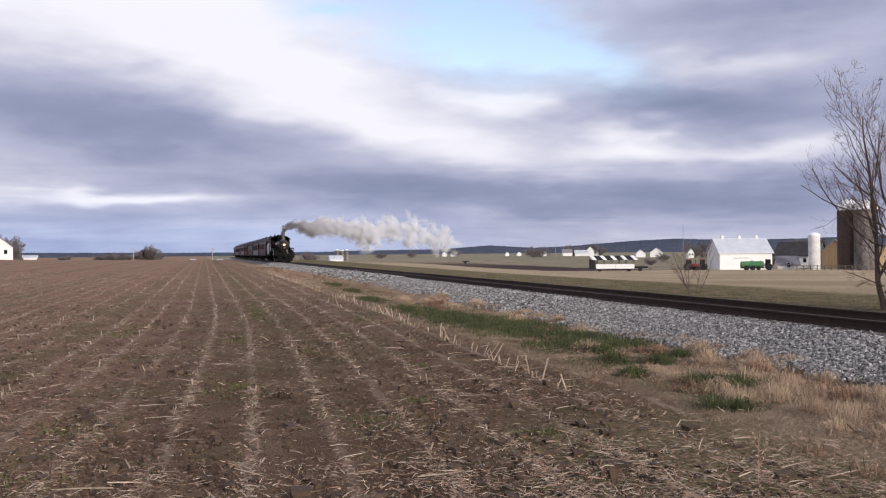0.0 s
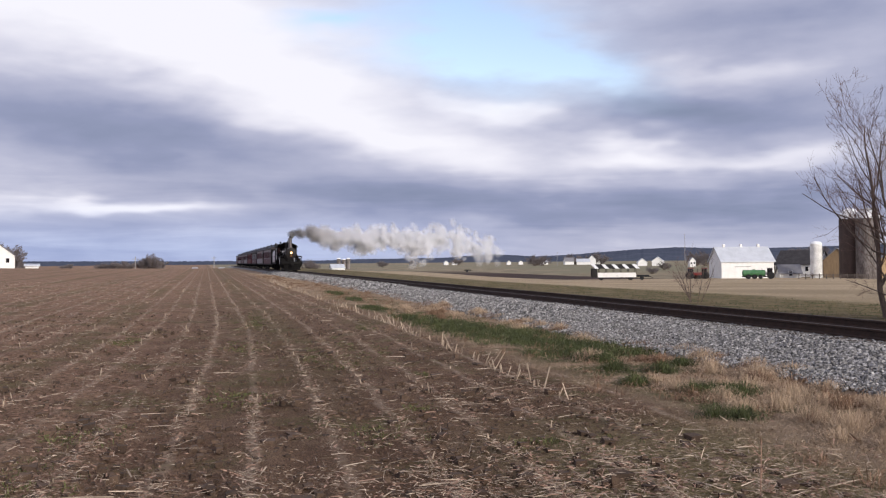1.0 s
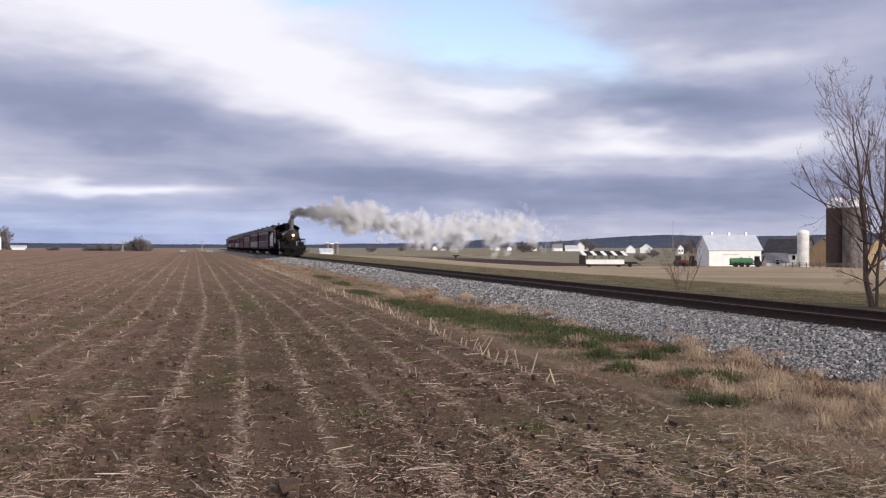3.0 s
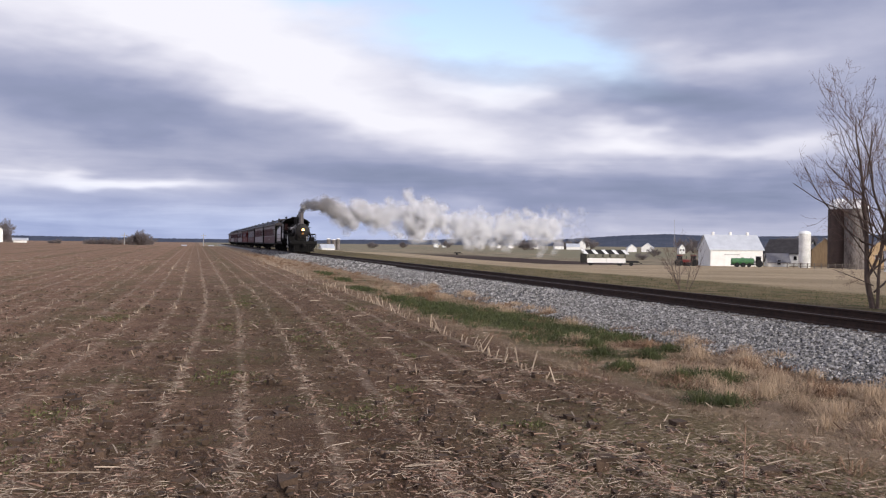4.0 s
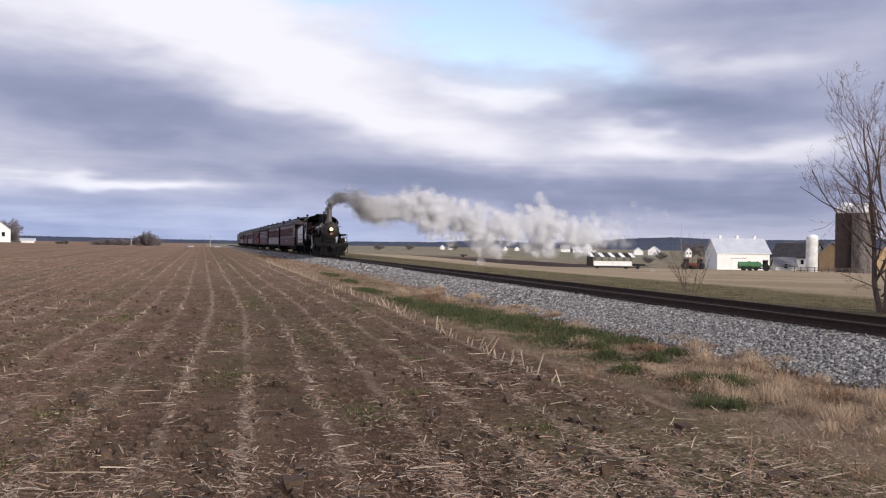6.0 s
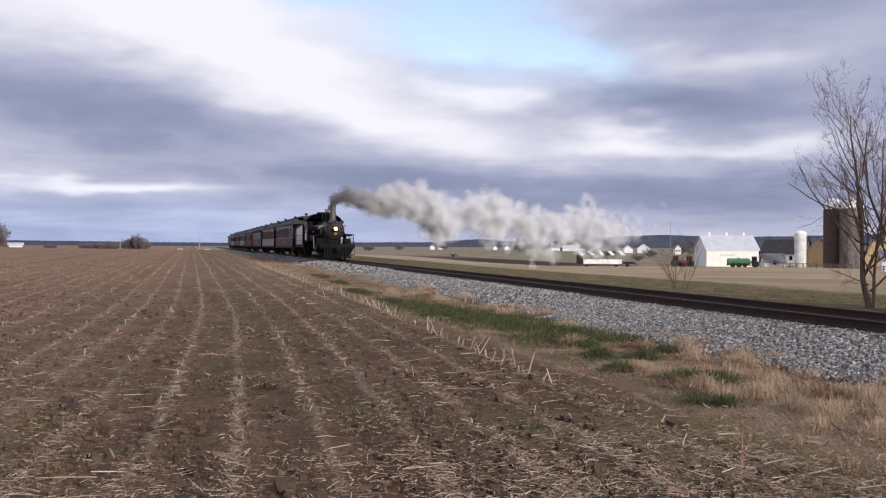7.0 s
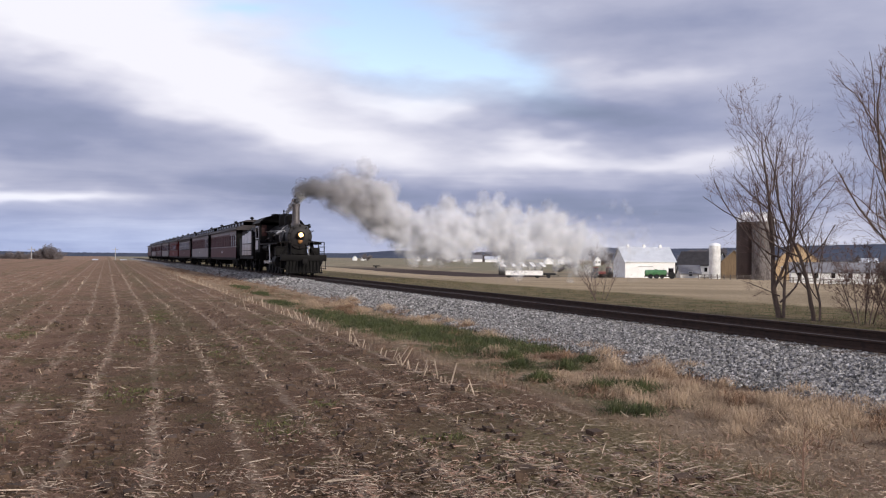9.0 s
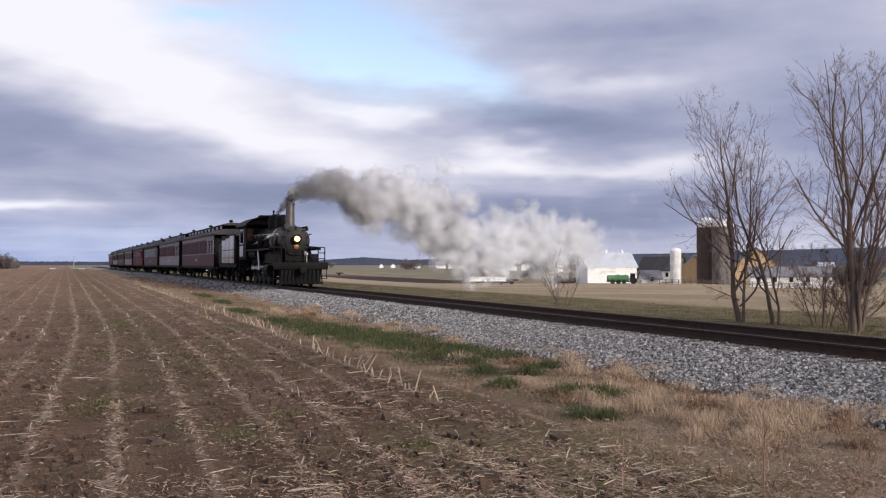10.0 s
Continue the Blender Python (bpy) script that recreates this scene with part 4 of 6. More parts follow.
def silo(name, label, az, r, dia, wall_top, top, wall, dome=dome_metal, chute=None):
    x, y, g = spot(az, r)
    S = thing(name, label, "silo", at=pose(x, y, g - 0.1))
    R, h, H = dia / 2, wall_top - g, top - g
    prof = [(R, 0)]
    for k in range(int(h / 0.75)):
        prof += [(R, 0.75 * k + .66), (R + .03, 0.75 * k + .68), (R + .03, 0.75 * k + .73), (R, 0.75 * k + .75)]
    part("silo_wall", Shape().lathe(prof + [(R, h)], 28), wall, S)
    part("dome", Shape().lathe([(R + .05, h)] + [(R * math.cos(radians(a)) + .04, h + (H - h) * math.sin(radians(a))) for a in range(0, 90, 12)] + [(0.05, H)], 28), dome, S, "rounded silvery metal cap")
    if chute is not None:
        a = radians(chute)
        cx, cy = (R + .3) * math.cos(a), (R + .3) * math.sin(a)
        part("chute", Shape().box(cx - .2, cx + .2, cy - .2, cy + .2, 1.0, h + .2, bevel=.05), silo_white, S, "white unloading chute")
        part("chute_head", Shape().box(cx - .5, cx + .5, cy - .5, cy + .5, h + .2, h + 1.1, bevel=.08), silo_dark, S)
    return S


building("barn", "white board barn with a pale metal roof and ridge vents", 30.40, 246, 13.4, 9.0, 4.4, 7.9, 20, white_boards, tin_roof, doors=1, vents=3, category="barn")
building("shed", "low shed with a grey shingle roof", 33.60, 252, 5.0, 7.0, 1.3, 3.3, 8, white_boards, grey_roof, windows=1, category="shed")
building("farmhouse", "white farmhouse with a long dark shingle roof", 33.35, 266, 11.2, 8.0, 3.6, 7.0, -24, white_boards, dark_roof, windows=2, category="house")
building("tan_barn", "tan board barn with a grey roof behind a silo", 35.88, 262, 6.6, 10.0, 4.5, 7.4, -4, tan_boards, grey_roof, True, category="barn")
building("orange_house", "orange-sided gabled house in sunshine", 38.85, 265, 11.0, 9.0, 5.0, 9.6, 6, orange_boards, grey_roof, True, windows=3, category="house")
building("long_shed", "long low white shed with a grey roof", 39.70, 215, 16.6, 8.0, 2.4, 4.3, 3, white_boards, grey_roof, windows=5, category="shed")
building("far_house", "small pale house among trees", 43.30, 330, 5.0, 6.0, 4.6, 6.4, 5, white_boards, tin_roof, windows=2, category="house")
silo("silo", "small white silo with a silvery cap", 35.52, 248, 2.8, 5.0, 5.8, silo_white)
silo("silo", "tall dark brown silo with a silvery dome and white chute", 37.28, 250, 5.0, 11.0, 13.7, silo_dark, chute=-92)
silo("silo", "tall weathered concrete silo with a silvery dome", 38.18, 247, 5.4, 11.0, 13.5, silo_pale)


def wheel(parent, x, y, r, w, name="wheel"):
    q = part(name, Shape().lathe([(r * .5, -w / 2), (r * .95, -w / 2), (r, -w * .3), (r, w * .3), (r * .95, w / 2), (r * .5, w / 2)], 18, Matrix.Translation((x, y, r)) @ pose(0, 0, 0, 90, 0, 0)), rubber, parent)
    part("hub", Shape().lathe([(r * .5, -w * .3), (r * .5, w * .3)], 14, Matrix.Translation((x, y, r)) @ pose(0, 0, 0, 90, 0, 0)), grey_boards, q)


def tank_wagon(az, r):
    x, y, g = spot(az, r)
    W = thing("tank_wagon", "green slurry tank wagon on tyres", "farm wagon", at=pose(x, y, g, 0, 0, -az + 6))
    part("tank", Shape().lathe([(0.2, -2.7), (0.62, -2.6), (0.78, -2.4), (0.78, 2.4), (0.62, 2.6), (0.2, 2.7)], 24, pose(0, 0, 1.35, 0, 90, 0)), green_paint, W, "green cylindrical tank")
    part("chassis", Shape().box(-2.7, 3.5, -.6, .6, .45, .68), rubber, W)
    part("hatch", Shape().lathe([(.35, 2.05), (.35, 2.25), (.1, 2.30)], 14), green_paint, W)
    for xx in (-1.3, 0.1):
        wheel(W, xx, -.9, .55, .4)
        wheel(W, xx, .9, .55, .4)


def tractor(az, r, body, label, turn=0):
    x, y, g = spot(az, r)
    T = thing("tractor", label, "tractor", at=pose(x, y, g, 0, 0, -az + turn))
    part("bonnet", Shape().box(0.2, 2.2, -.4, .4, .9, 1.6, bevel=.1), body, T)
    part("cab", Shape().box(-1.0, 0.2, -.7, .7, 1.1, 2.5, bevel=.1), dark_glass, T)
    part("cab_roof", Shape().box(-1.1, 0.3, -.8, .8, 2.5, 2.65, bevel=.05), body, T)
    part("exhaust", Shape().rod((1.3, .3, 1.6), (1.3, .3, 2.5), .05), rubber, T)
    for s in (-1, 1):
        wheel(T, -0.6, s * .85, .85, .45, "rear_wheel")
        wheel(T, 1.7, s * .75, .5, .3, "front_wheel")


def covered_wagon(az, r):
    """A long market wagon with an awning of pale and dark strips."""
    x, y, g = spot(az, r)
    W = thing("covered_wagon", "long pale wagon under a striped awning roof", "farm wagon", at=pose(x, y, g, 0, 0, -az + 4))
    L = 9.8
    part("bed", Shape().box(1.4, L, -1.2, 1.2, .55, .8), rubber, W)
    for k in range(2):
        part("side_panel", Shape().box(1.4 + k * 4.2, 1.4 + (k + 1) * 4.2 - .06, -1.25, -1.18, .62, 1.65), white_boards, W, "pale side board")
    part("cabin", Shape().box(0, 1.3, -1.2, 1.2, .6, 2.6, bevel=.08), dark_opening, W, "dark front cabin")
    part("back_panel", Shape().box(1.4, L, 1.1, 1.16, .8, 1.5), grey_boards, W, "low inner side board")
    for k in range(7):
        xx = .1 + k * (L - .2) / 6
        for yy in (-1.15, 1.15):
            part("post", Shape().box(xx - .05, xx + .05, yy - .05, yy + .05, .8, 2.75), dark_opening, W)
    x0 = 0.0
    for k in range(9):          # awning of slanting strips, pale and dark in turn
        x1 = x0 + (.85 if k % 2 == 0 else 1.38)
        q = Shape()
        for y0, z0, y1, z1, d0, d1 in ((-1.45, 2.55, 0, 3.45, .75, 0), (0, 3.45, 1.45, 2.55, 0, .75)):
            q.add([(x0 + d0, y0, z0), (x1 + d0 - .02, y0, z0), (x1 + d1 - .02, y1, z1), (x0 + d1, y1, z1),
                   (x0 + d0, y0, z0 + .06), (x1 + d0 - .02, y0, z0 + .06), (x1 + d1 - .02, y1, z1 + .06), (x0 + d1, y1, z1 + .06)],
                  [(0, 1, 2, 3), (4, 5, 6, 7), (0, 1, 5, 4), (1, 2, 6, 5), (2, 3, 7, 6), (3, 0, 4, 7)])
        part("awning_strip", q, white_boards if k % 2 == 0 else dark_opening, W)
        x0 = x1
    for xx in (2.2, 8.6):
        for yy in (-1.0, 1.0):
            wheel(W, xx, yy, .45, .25)


tank_wagon(32.18, 236)
tractor(32.95, 236, grey_boards, "grey tractor with cab beside a tank wagon", 180)
tractor(28.75, 238, tractor_red, "dark red tractor parked beside the barn", 10)
tractor(29.35, 240, tractor_red, "dark red tractor parked beside the barn", 170)
covered_wagon(22.90, 213)


def low_trailer(az, r):
    x, y, g = spot(az, r)
    W = thing("trailer", "low dark farm trailer on two tyres", "farm wagon", at=pose(x, y, g, 0, 0, -az))
    part("bed", Shape().box(0, 2.8, -.9, .9, .7, 1.15, bevel=.05), rubber, W)
    part("tongue", Shape().rod((2.8, 0, .8), (3.6, 0, .5), .06), rubber, W)
    for s in (-1, 1):
        wheel(W, 1.2, s * .95, .45, .25)


low_trailer(25.55, 214)
low_trailer(15.3, 390)


def fence(az0, az1, r):
    F = thing("fence", "low board fence before the farmyard", "fence")
    p = [spot(az0 + (az1 - az0) * k / 10, r) for k in range(11)]
    for k, (x, y, z) in enumerate(p):
        part("post", Shape().box(x - .08, x + .08, y - .08, y + .08, z - .1, z + 1.2), old_boards, F)
        if k:
            x0, y0, z0 = p[k - 1]
            for h in (.45, .75, 1.05):
                part("rail", Shape().rod((x0, y0, z0 + h), (x, y, z + h), .06, n=4), old_boards, F)


fence(34.6, 38.2, 232)
fence(39.0, 43.0, 212)

# houses and farms far off
for az, r, L, D, e, rg, tl, wm, rm, gf in (
        (25.65, 640, 6.0, 9, 2.6, 5.0, 5, white_boards, tin_roof, True), (26.45, 640, 7.6, 9, 3.2, 6.0, -4, white_boards, tin_roof, True),
        (28.62, 560, 3.4, 6, 3.6, 5.6, 10, white_boards, grey_roof, True), (21.35, 820, 8, 9, 3, 6, 8, white_boards, grey_roof, False),
        (22.05, 800, 11, 9, 2.6, 5, 0, white_boards, tin_roof, False), (22.75, 830, 6, 8, 5, 8, -5, white_boards, grey_roof, True), (23.15, 840, 4, 8, 4, 6, -5, white_boards, tin_roof, True),
        (19.9, 850, 7, 8, 2.2, 4, 5, white_boards, tin_roof, False), (18.6, 880, 4, 8, 2.4, 4, 5, white_boards, grey_roof, True),
        (17.9, 880, 3.6, 8, 2.4, 4, 5, white_boards, grey_roof, True), (14.6, 900, 5, 8, 2.6, 4.2, 5, white_boards, grey_roof, True), (14.1, 900, 4, 8, 2.6, 4.2, 5, white_boards, tin_roof, True),
        (7.35, 560, 7.6, 9, 1.3, 3.4, 10, white_boards, tin_roof, False), (33.9, 700, 7, 8, 5, 8, 5, white_boards, grey_roof, True),
        (-11.75, 262, 7.0, 9, 3.3, 6.0, 14, white_boards, grey_roof, True), (-9.75, 268, 3.2, 3, 0.8, 1.2, 0, white_boards, tin_roof, False),
        (-0.75, 420, 1.7, 3, 0.5, 0.8, 0, white_boards, tin_roof, False), (0.75, 430, 2.0, 3, 0.4, 0.7, 0, white_boards, tin_roof, False)):
    x, y, g = spot(az, r)
    base = g
    if az < 2:
        base = max(g, 1.6 + r * math.tan(radians(-0.30)) - 0.5 * (r > 300))
    building("farm_building", "distant pale farm building", az, r, L, D, e, rg, tl, wm, rm, gf, windows=2 if 555 < r < 565 and gf else 0 if L < 5 or r > 500 else (2 if gf else 3), category="house", z=base)
for az, d in ((7.75, 0), (8.05, 1), (8.32, 0)):
    x, y, g = spot(az, 600)
    silo("silo", "distant grey silo in a row", az, 600, 2.6, 3.6 - .5 * d, 4.2 - .5 * d, silo_pale, dome_metal)


def pole(az, r, h):
    x, y, g = spot(az, r)
    P = thing("utility_pole", "slender wooden utility pole", "pole", at=pose(x, y, g))
    part("mast", Shape().rod((0, 0, 0), (0, 0, h), .16, .1, 8), grey_boards, P)
    part("crossarm", Shape().box(-1.0, 1.0, -.06, .06, h - .8, h - .65), grey_boards, P)


for az, r, h in ((0.45, 380, 5.5), (20.9, 700, 10), (-3.95, 300, 3.6)):
    pole(az, r, h)


def radio_mast(az, r, h):
    x, y, g = spot(az, r)
    P = thing("radio_mast", "slim grey lattice radio mast on the wooded rise", "mast", at=pose(x, y, g))
    for k in range(3):
        a = 2 * math.pi * k / 3
        part("leg", Shape().rod((1.1 * math.cos(a), 1.1 * math.sin(a), 0), (.5 * math.cos(a), .5 * math.sin(a), h), .16, .12, 5), grey_boards, P)
    for k in range(8):
        part("brace", Shape().box(-.8, .8, -.08, .08, h * (k + .5) / 8, h * (k + .5) / 8 + .15), grey_boards, P)


radio_mast(28.35, 2000, 57)

# ---------------------------------------------------------------- bare trees
bark = material("grey_brown_bark", (0.165, 0.120, 0.100), 0.9, 0, (0.085, 0.062, 0.052), 6.0, 0.5, 0.6, 40, stretch=(1, 1, .25))
twig_mat = material("reddish_twigs", (0.190, 0.118, 0.098), 0.9, 0, (0.125, 0.078, 0.066), 4.0, 0.4)
# far crowns: colour lightened and greyed to stand for haze over the distance
far_twigs = material("haze_grey_twigs", (0.21, 0.185, 0.185), 0.95, 0, (0.15, 0.13, 0.13), 0.6, 0.4)


def grow(seed, height, stems, spread, twigs, lean=0.0, up=0.5, r0=0.12, levels=5, kids=(7, 6, 4, 2), thin=0.003, fork=0.22, low=(), main=(), fan=0.0, wobble=0.16):
    """A leafless tree as tapered bending limbs: returns wood (thick limbs) and twigs (thin ones) as shapes."""
    rnd = random.Random(seed)
    V, Q = ([], []), ([], [])

    def tube(pts, ra, rb, n, k):
        v, q = V[k], Q[k]
        base = len(v)
        for i, p in enumerate(pts):
            d = (pts[min(i + 1, len(pts) - 1)] - pts[max(i - 1, 0)]).normalized()
            a = d.orthogonal().normalized()
            b = d.cross(a)
            r = ra + (rb - ra) * i / (len(pts) - 1)
            for j in range(n):
                w = 2 * math.pi * j / n
                o = p + a * (r * math.cos(w)) + b * (r * math.sin(w))
                v.append((o.x, o.y, o.z))
        for i in range(len(pts) - 1):
            for j in range(n):
                x, y = base + i * n + j, base + i * n + (j + 1) % n
                q.append((x, y, y + n, x + n))

    def limb(p, d, length, r, level):
        segs = max(3, int(length / (0.34 if level < 2 else 0.22)))
        pts, dirs = [p], [d]
        for _ in range(segs):
            wob = wobble if level else 0.07
            d = (d + Vector((rnd.gauss(0, wob), rnd.gauss(0, wob), rnd.gauss(0, wob) + up * (0.10 if level else 0.03)))).normalized()
            p = p + d * (length / segs)
            pts.append(p)
            dirs.append(d)
        tip = r * (0.16 if level == 0 else (0.35 if level < levels - 1 else 0.25))
        tube(pts, r, tip, 7 if level == 0 else (5 if level < 2 else 3), 0 if level < 2 else 1)
        if level >= levels - 1:
            return
        n = kids[level] + rnd.randint(0, 2)
        if level == levels - 2:
            n = int(n * twigs)
        for k in range(n):
            f = (fork if level == 0 else 0.15) + ((1 - fork) if level == 0 else 0.85) * (k + rnd.random()) / n
            i = min(int(f * segs), segs - 1)
            pd = dirs[i]
            side = pd.orthogonal().normalized()
            side.rotate(Matrix.Rotation(rnd.uniform(0, 2 * math.pi), 3, pd))
            ang = radians(rnd.uniform(24, 58)) * spread
            nd = (pd * math.cos(ang) + side * math.sin(ang)).normalized()
            ln = length * rnd.uniform(0.36, 0.64) * (1.1 - 0.45 * f)
            limb(pts[i], nd, ln, max(thin, (r + (tip - r) * f) * rnd.uniform(0.36, 0.56) * (1.25 if level == 0 else 1.0)), level + 1)

    for s in range(stems):
        a = rnd.uniform(0, 2 * math.pi)
        off = 0.0 if stems == 1 else rnd.uniform(0.05, 0.30)
        out = 0.06 + 0.10 * (stems > 1) + fan * rnd.random() ** .6
        d = Vector((math.cos(a) * out + lean, math.sin(a) * out, 1)).normalized()
        limb(Vector((math.cos(a) * off, math.sin(a) * off, -0.15)), d, height * rnd.uniform(0.72, 0.95), r0 * rnd.uniform(0.75, 1.1), 0)
    for off, right, back, length, r in main:          # given stems, leaning to the right and away as seen from the field
        limb(Vector((.8 * off, -.6 * off, -.15)), Vector((.8 * right + .6 * back, -.6 * right + .8 * back, 1)).normalized(), length, r, 0)
    for z, d, length, r in low:          # single low limbs
        limb(Vector((0, 0, z)), Vector(d).normalized(), length, r, 1)
    return [(v, q) for v, q in zip(V, Q)]


def tree(name, label, x, y, grown, z=None, scale=1.0, turn=0.0, twig=None, category="tree", group=""):
    T = thing(name, label, category, group, at=pose(x, y, gz(x, y) if z is None else z, 0, 0, turn))
    part("trunk", raw("trunk", *grown[0], bark, True), None, T)
    part("crown", raw("crown", *grown[1], twig or twig_mat), None, T, "fine bare reddish-brown twigs")
    T.scale = (scale,) * 3
    return T


tree("tree", "bare tree with a slanting stem beside the railway line", 18.85, 23.2, grow(14, 7, 0, 1.0, 1.2, 0, 0.8, kids=(9, 5, 4, 2), thin=0.0035, fork=0.20, wobble=.11,
    main=((0.0, -.15, .05, 6.1, .095), (.10, -.02, -.10, 5.3, .055)),
    low=((1.9, (-.85, .50, .25), 3.3, .034), (2.5, (-.80, .62, .45), 2.7, .03), (.7, (-.80, .55, .30), 1.3, .020), (.5, (.78, -.63, .9), 2.4, .036), (1.2, (.6, -.8, .9), 2.4, .03))), scale=.95)
tree("tree", "slender upright bare tree beside the railway line", 19.15, 22.1, grow(5, 7, 0, 0.9, 1.2, 0.0, 0.8, kids=(9, 5, 4, 2), thin=0.0035, fork=0.18, wobble=.11,
    main=((0.0, -.06, 0, 6.1, .07), (.15, .10, .1, 4.6, .042))), scale=.95)
tree("tree", "large bare tree with steep limbs and dense twigs", 19.1, 18.95, grow(22, 8, 0, 0.9, 1.3, 0.0, 0.85, kids=(10, 6, 4, 2), thin=0.0035, fork=0.12, wobble=.11,
    main=((-.05, -.02, 0, 6.9, .115), (.0, -.22, .1, 6.1, .06), (.08, .18, -.05, 6.2, .065), (.12, .36, .1, 5.4, .05))), scale=.94)
tree("bush", "thicket of bare upright stems beside the line", 19.9, 20.9, grow(31, 2.6, 5, 0.9, 1.2, -0.02, 0.7, 0.024, fan=.25), category="bush")
tree("bush", "thicket of bare upright stems beside the line", 19.9, 19.9, grow(33, 2.4, 5, 0.9, 1.2, 0.02, 0.7, 0.022, fan=.25), category="bush")
tree("tree", "bare tree with dense twigs beside the line", 20.3, 17.6, grow(41, 6.0, 2, 0.9, 1.2, 0.0, 0.8, 0.06, kids=(9, 5, 4, 2), thin=.0035, wobble=.11))
tree("bush", "thin leafless shrub beyond the rails", 18.75, 34.0, grow(51, 2.3, 7, 0.8, 1.2, 0.0, 0.9, 0.016, levels=4, kids=(4, 3, 2), fan=.35), category="bush")

# far trees: two built, then repeated at other sizes
far_a = grow(71, 5.6, 10, 1.1, 3.0, 0, 0.12, 0.11, levels=4, kids=(8, 7, 5), thin=0.015, fork=0.30, fan=1.0)
far_b = grow(73, 5.2, 11, 1.15, 3.0, 0, 0.10, 0.11, levels=4, kids=(8, 7, 5), thin=0.015, fork=0.30, fan=1.3)
rnd_t = random.Random(9)
first = {}
for az, r, h, el in ((-3.0, 300, 6.2, -.28), (-3.25, 302, 5.6, -.28), (-3.55, 305, 4.6, -.28), (-2.75, 306, 4.6, -.28), (-4.7, 340, 4.3, -.28),
                     (-5.1, 345, 4.0, -.28), (-5.5, 350, 3.7, -.28), (-4.3, 345, 4.0, -.28), (-5.9, 352, 3.0, -.28), (-7.55, 330, 2.6, -.22), (-7.8, 332, 2.2, -.22),
                     (-10.6, 300, 9.0, -.2), (-11.0, 310, 10.5, -.2), (-11.5, 305, 9.0, -.2), (-9.9, 320, 3.5, -.2), (-13.0, 300, 8.0, -.2),
                     (5.9, 420, 6.0, None), (6.2, 424, 5.4, None), (19.6, 700, 11.0, None), (20.0, 705, 10.0, None), (23.1, 840, 14.0, None), (23.5, 845, 12.0, None),
                     (21.9, 850, 13.0, None), (31.0, 300, 9.6, None), (31.4, 304, 10.4, None), (31.8, 300, 9.0, None), (29.0, 600, 11.0, None), (29.5, 610, 12.0, None),
                     (34.0, 330, 9.5, None), (34.9, 300, 10.6, None), (35.4, 305, 11.0, None), (36.0, 310, 11.5, None), (36.5, 300, 10.5, None), (26.5, 330, 3.5, None),
                     (27.2, 420, 5.0, None), (42.0, 300, 9.0, None), (43.2, 290, 9.5, None), (44.5, 300, 9.0, None), (46.0, 290, 10.0, None), (40.6, 320, 9.0, None),
                     (14.9, 880, 9.0, None), (12.2, 800, 7.0, None), (10.4, 760, 7.0, None)):
    x, y, g = spot(az, r)
    if el is not None:
        g = 1.6 + r * math.tan(radians(el)) - 0.5
    key = rnd_t.random() < .5
    k = h / (6.6 if key else 6.0)
    if key not in first:
        first[key] = tree("far_tree", "distant bare broad-crowned tree", x, y, far_a if key else far_b, g, k, rnd_t.uniform(0, 360), far_twigs, group="distant trees")
    else:
        c = copy_thing(first[key], pose(x, y, g, 0, 0, rnd_t.uniform(0, 360)))
        c.scale = (k, k, k)

# ---------------------------------------------------------------- litter, stubble and grass
straw_mat = material("pale_straw", (0.53, 0.42, 0.315), 0.85, 0, (0.31, 0.235, 0.17), 3.0, 0.4, vary=0.38)
husk_mat = material("rusty_husks", (0.34, 0.215, 0.155), 0.9, 0, (0.20, 0.12, 0.085), 3.0, 0.4, vary=0.38)
clod_mat = material("dark_clods", (0.115, 0.075, 0.052), 0.95, 0, (0.060, 0.040, 0.029), 8.0, 0.5, 0.6, 40, vary=0.3)
dry_grass = material("dry_grass", (0.39, 0.285, 0.19), 0.85, 0, (0.24, 0.165, 0.115), 1.1, 0.35, vary=0.18)
pale_tuft = material("pale_tuft_grass", (0.50, 0.375, 0.26), 0.85, 0, (0.34, 0.245, 0.17), 2.0, 0.3, vary=0.2)
weed_grass = material("grey_brown_weeds", (0.25, 0.18, 0.15), 0.9, 0, (0.15, 0.105, 0.09), 2.0, 0.3, vary=0.3)
russet_grass = material("russet_grass", (0.27, 0.165, 0.105), 0.9, 0, (0.17, 0.105, 0.07), 2.0, 0.3, vary=0.3)
moss_green = material("olive_field_weeds", (0.135, 0.135, 0.050), 0.8, 0, (0.080, 0.078, 0.032), 2.0, 0.3, vary=0.3)
rough_mat = material("rough_brown_grass", (0.30, 0.225, 0.14), 0.9, 0, (0.19, 0.145, 0.085), 1.1, 0.35, vary=0.18)
green_grass = material("green_grass", (0.086, 0.100, 0.034), 0.7, 0, (0.042, 0.050, 0.020), 2.0, 0.3, vary=0.35)


def patchy(x, y, s, seed=0.0):
    """A soft value from 0 to 1 that wanders over the ground."""
    v = np.sin(x * s + 1.7 * np.sin(y * s * .7 + seed)) + np.sin(y * s * 1.3 + 2.1 * np.sin(x * s * .6 + 2 * seed)) + np.sin((x + y) * s * 2.3 + seed) * .6
    return np.clip(v / 5.2 + .5, 0, 1)


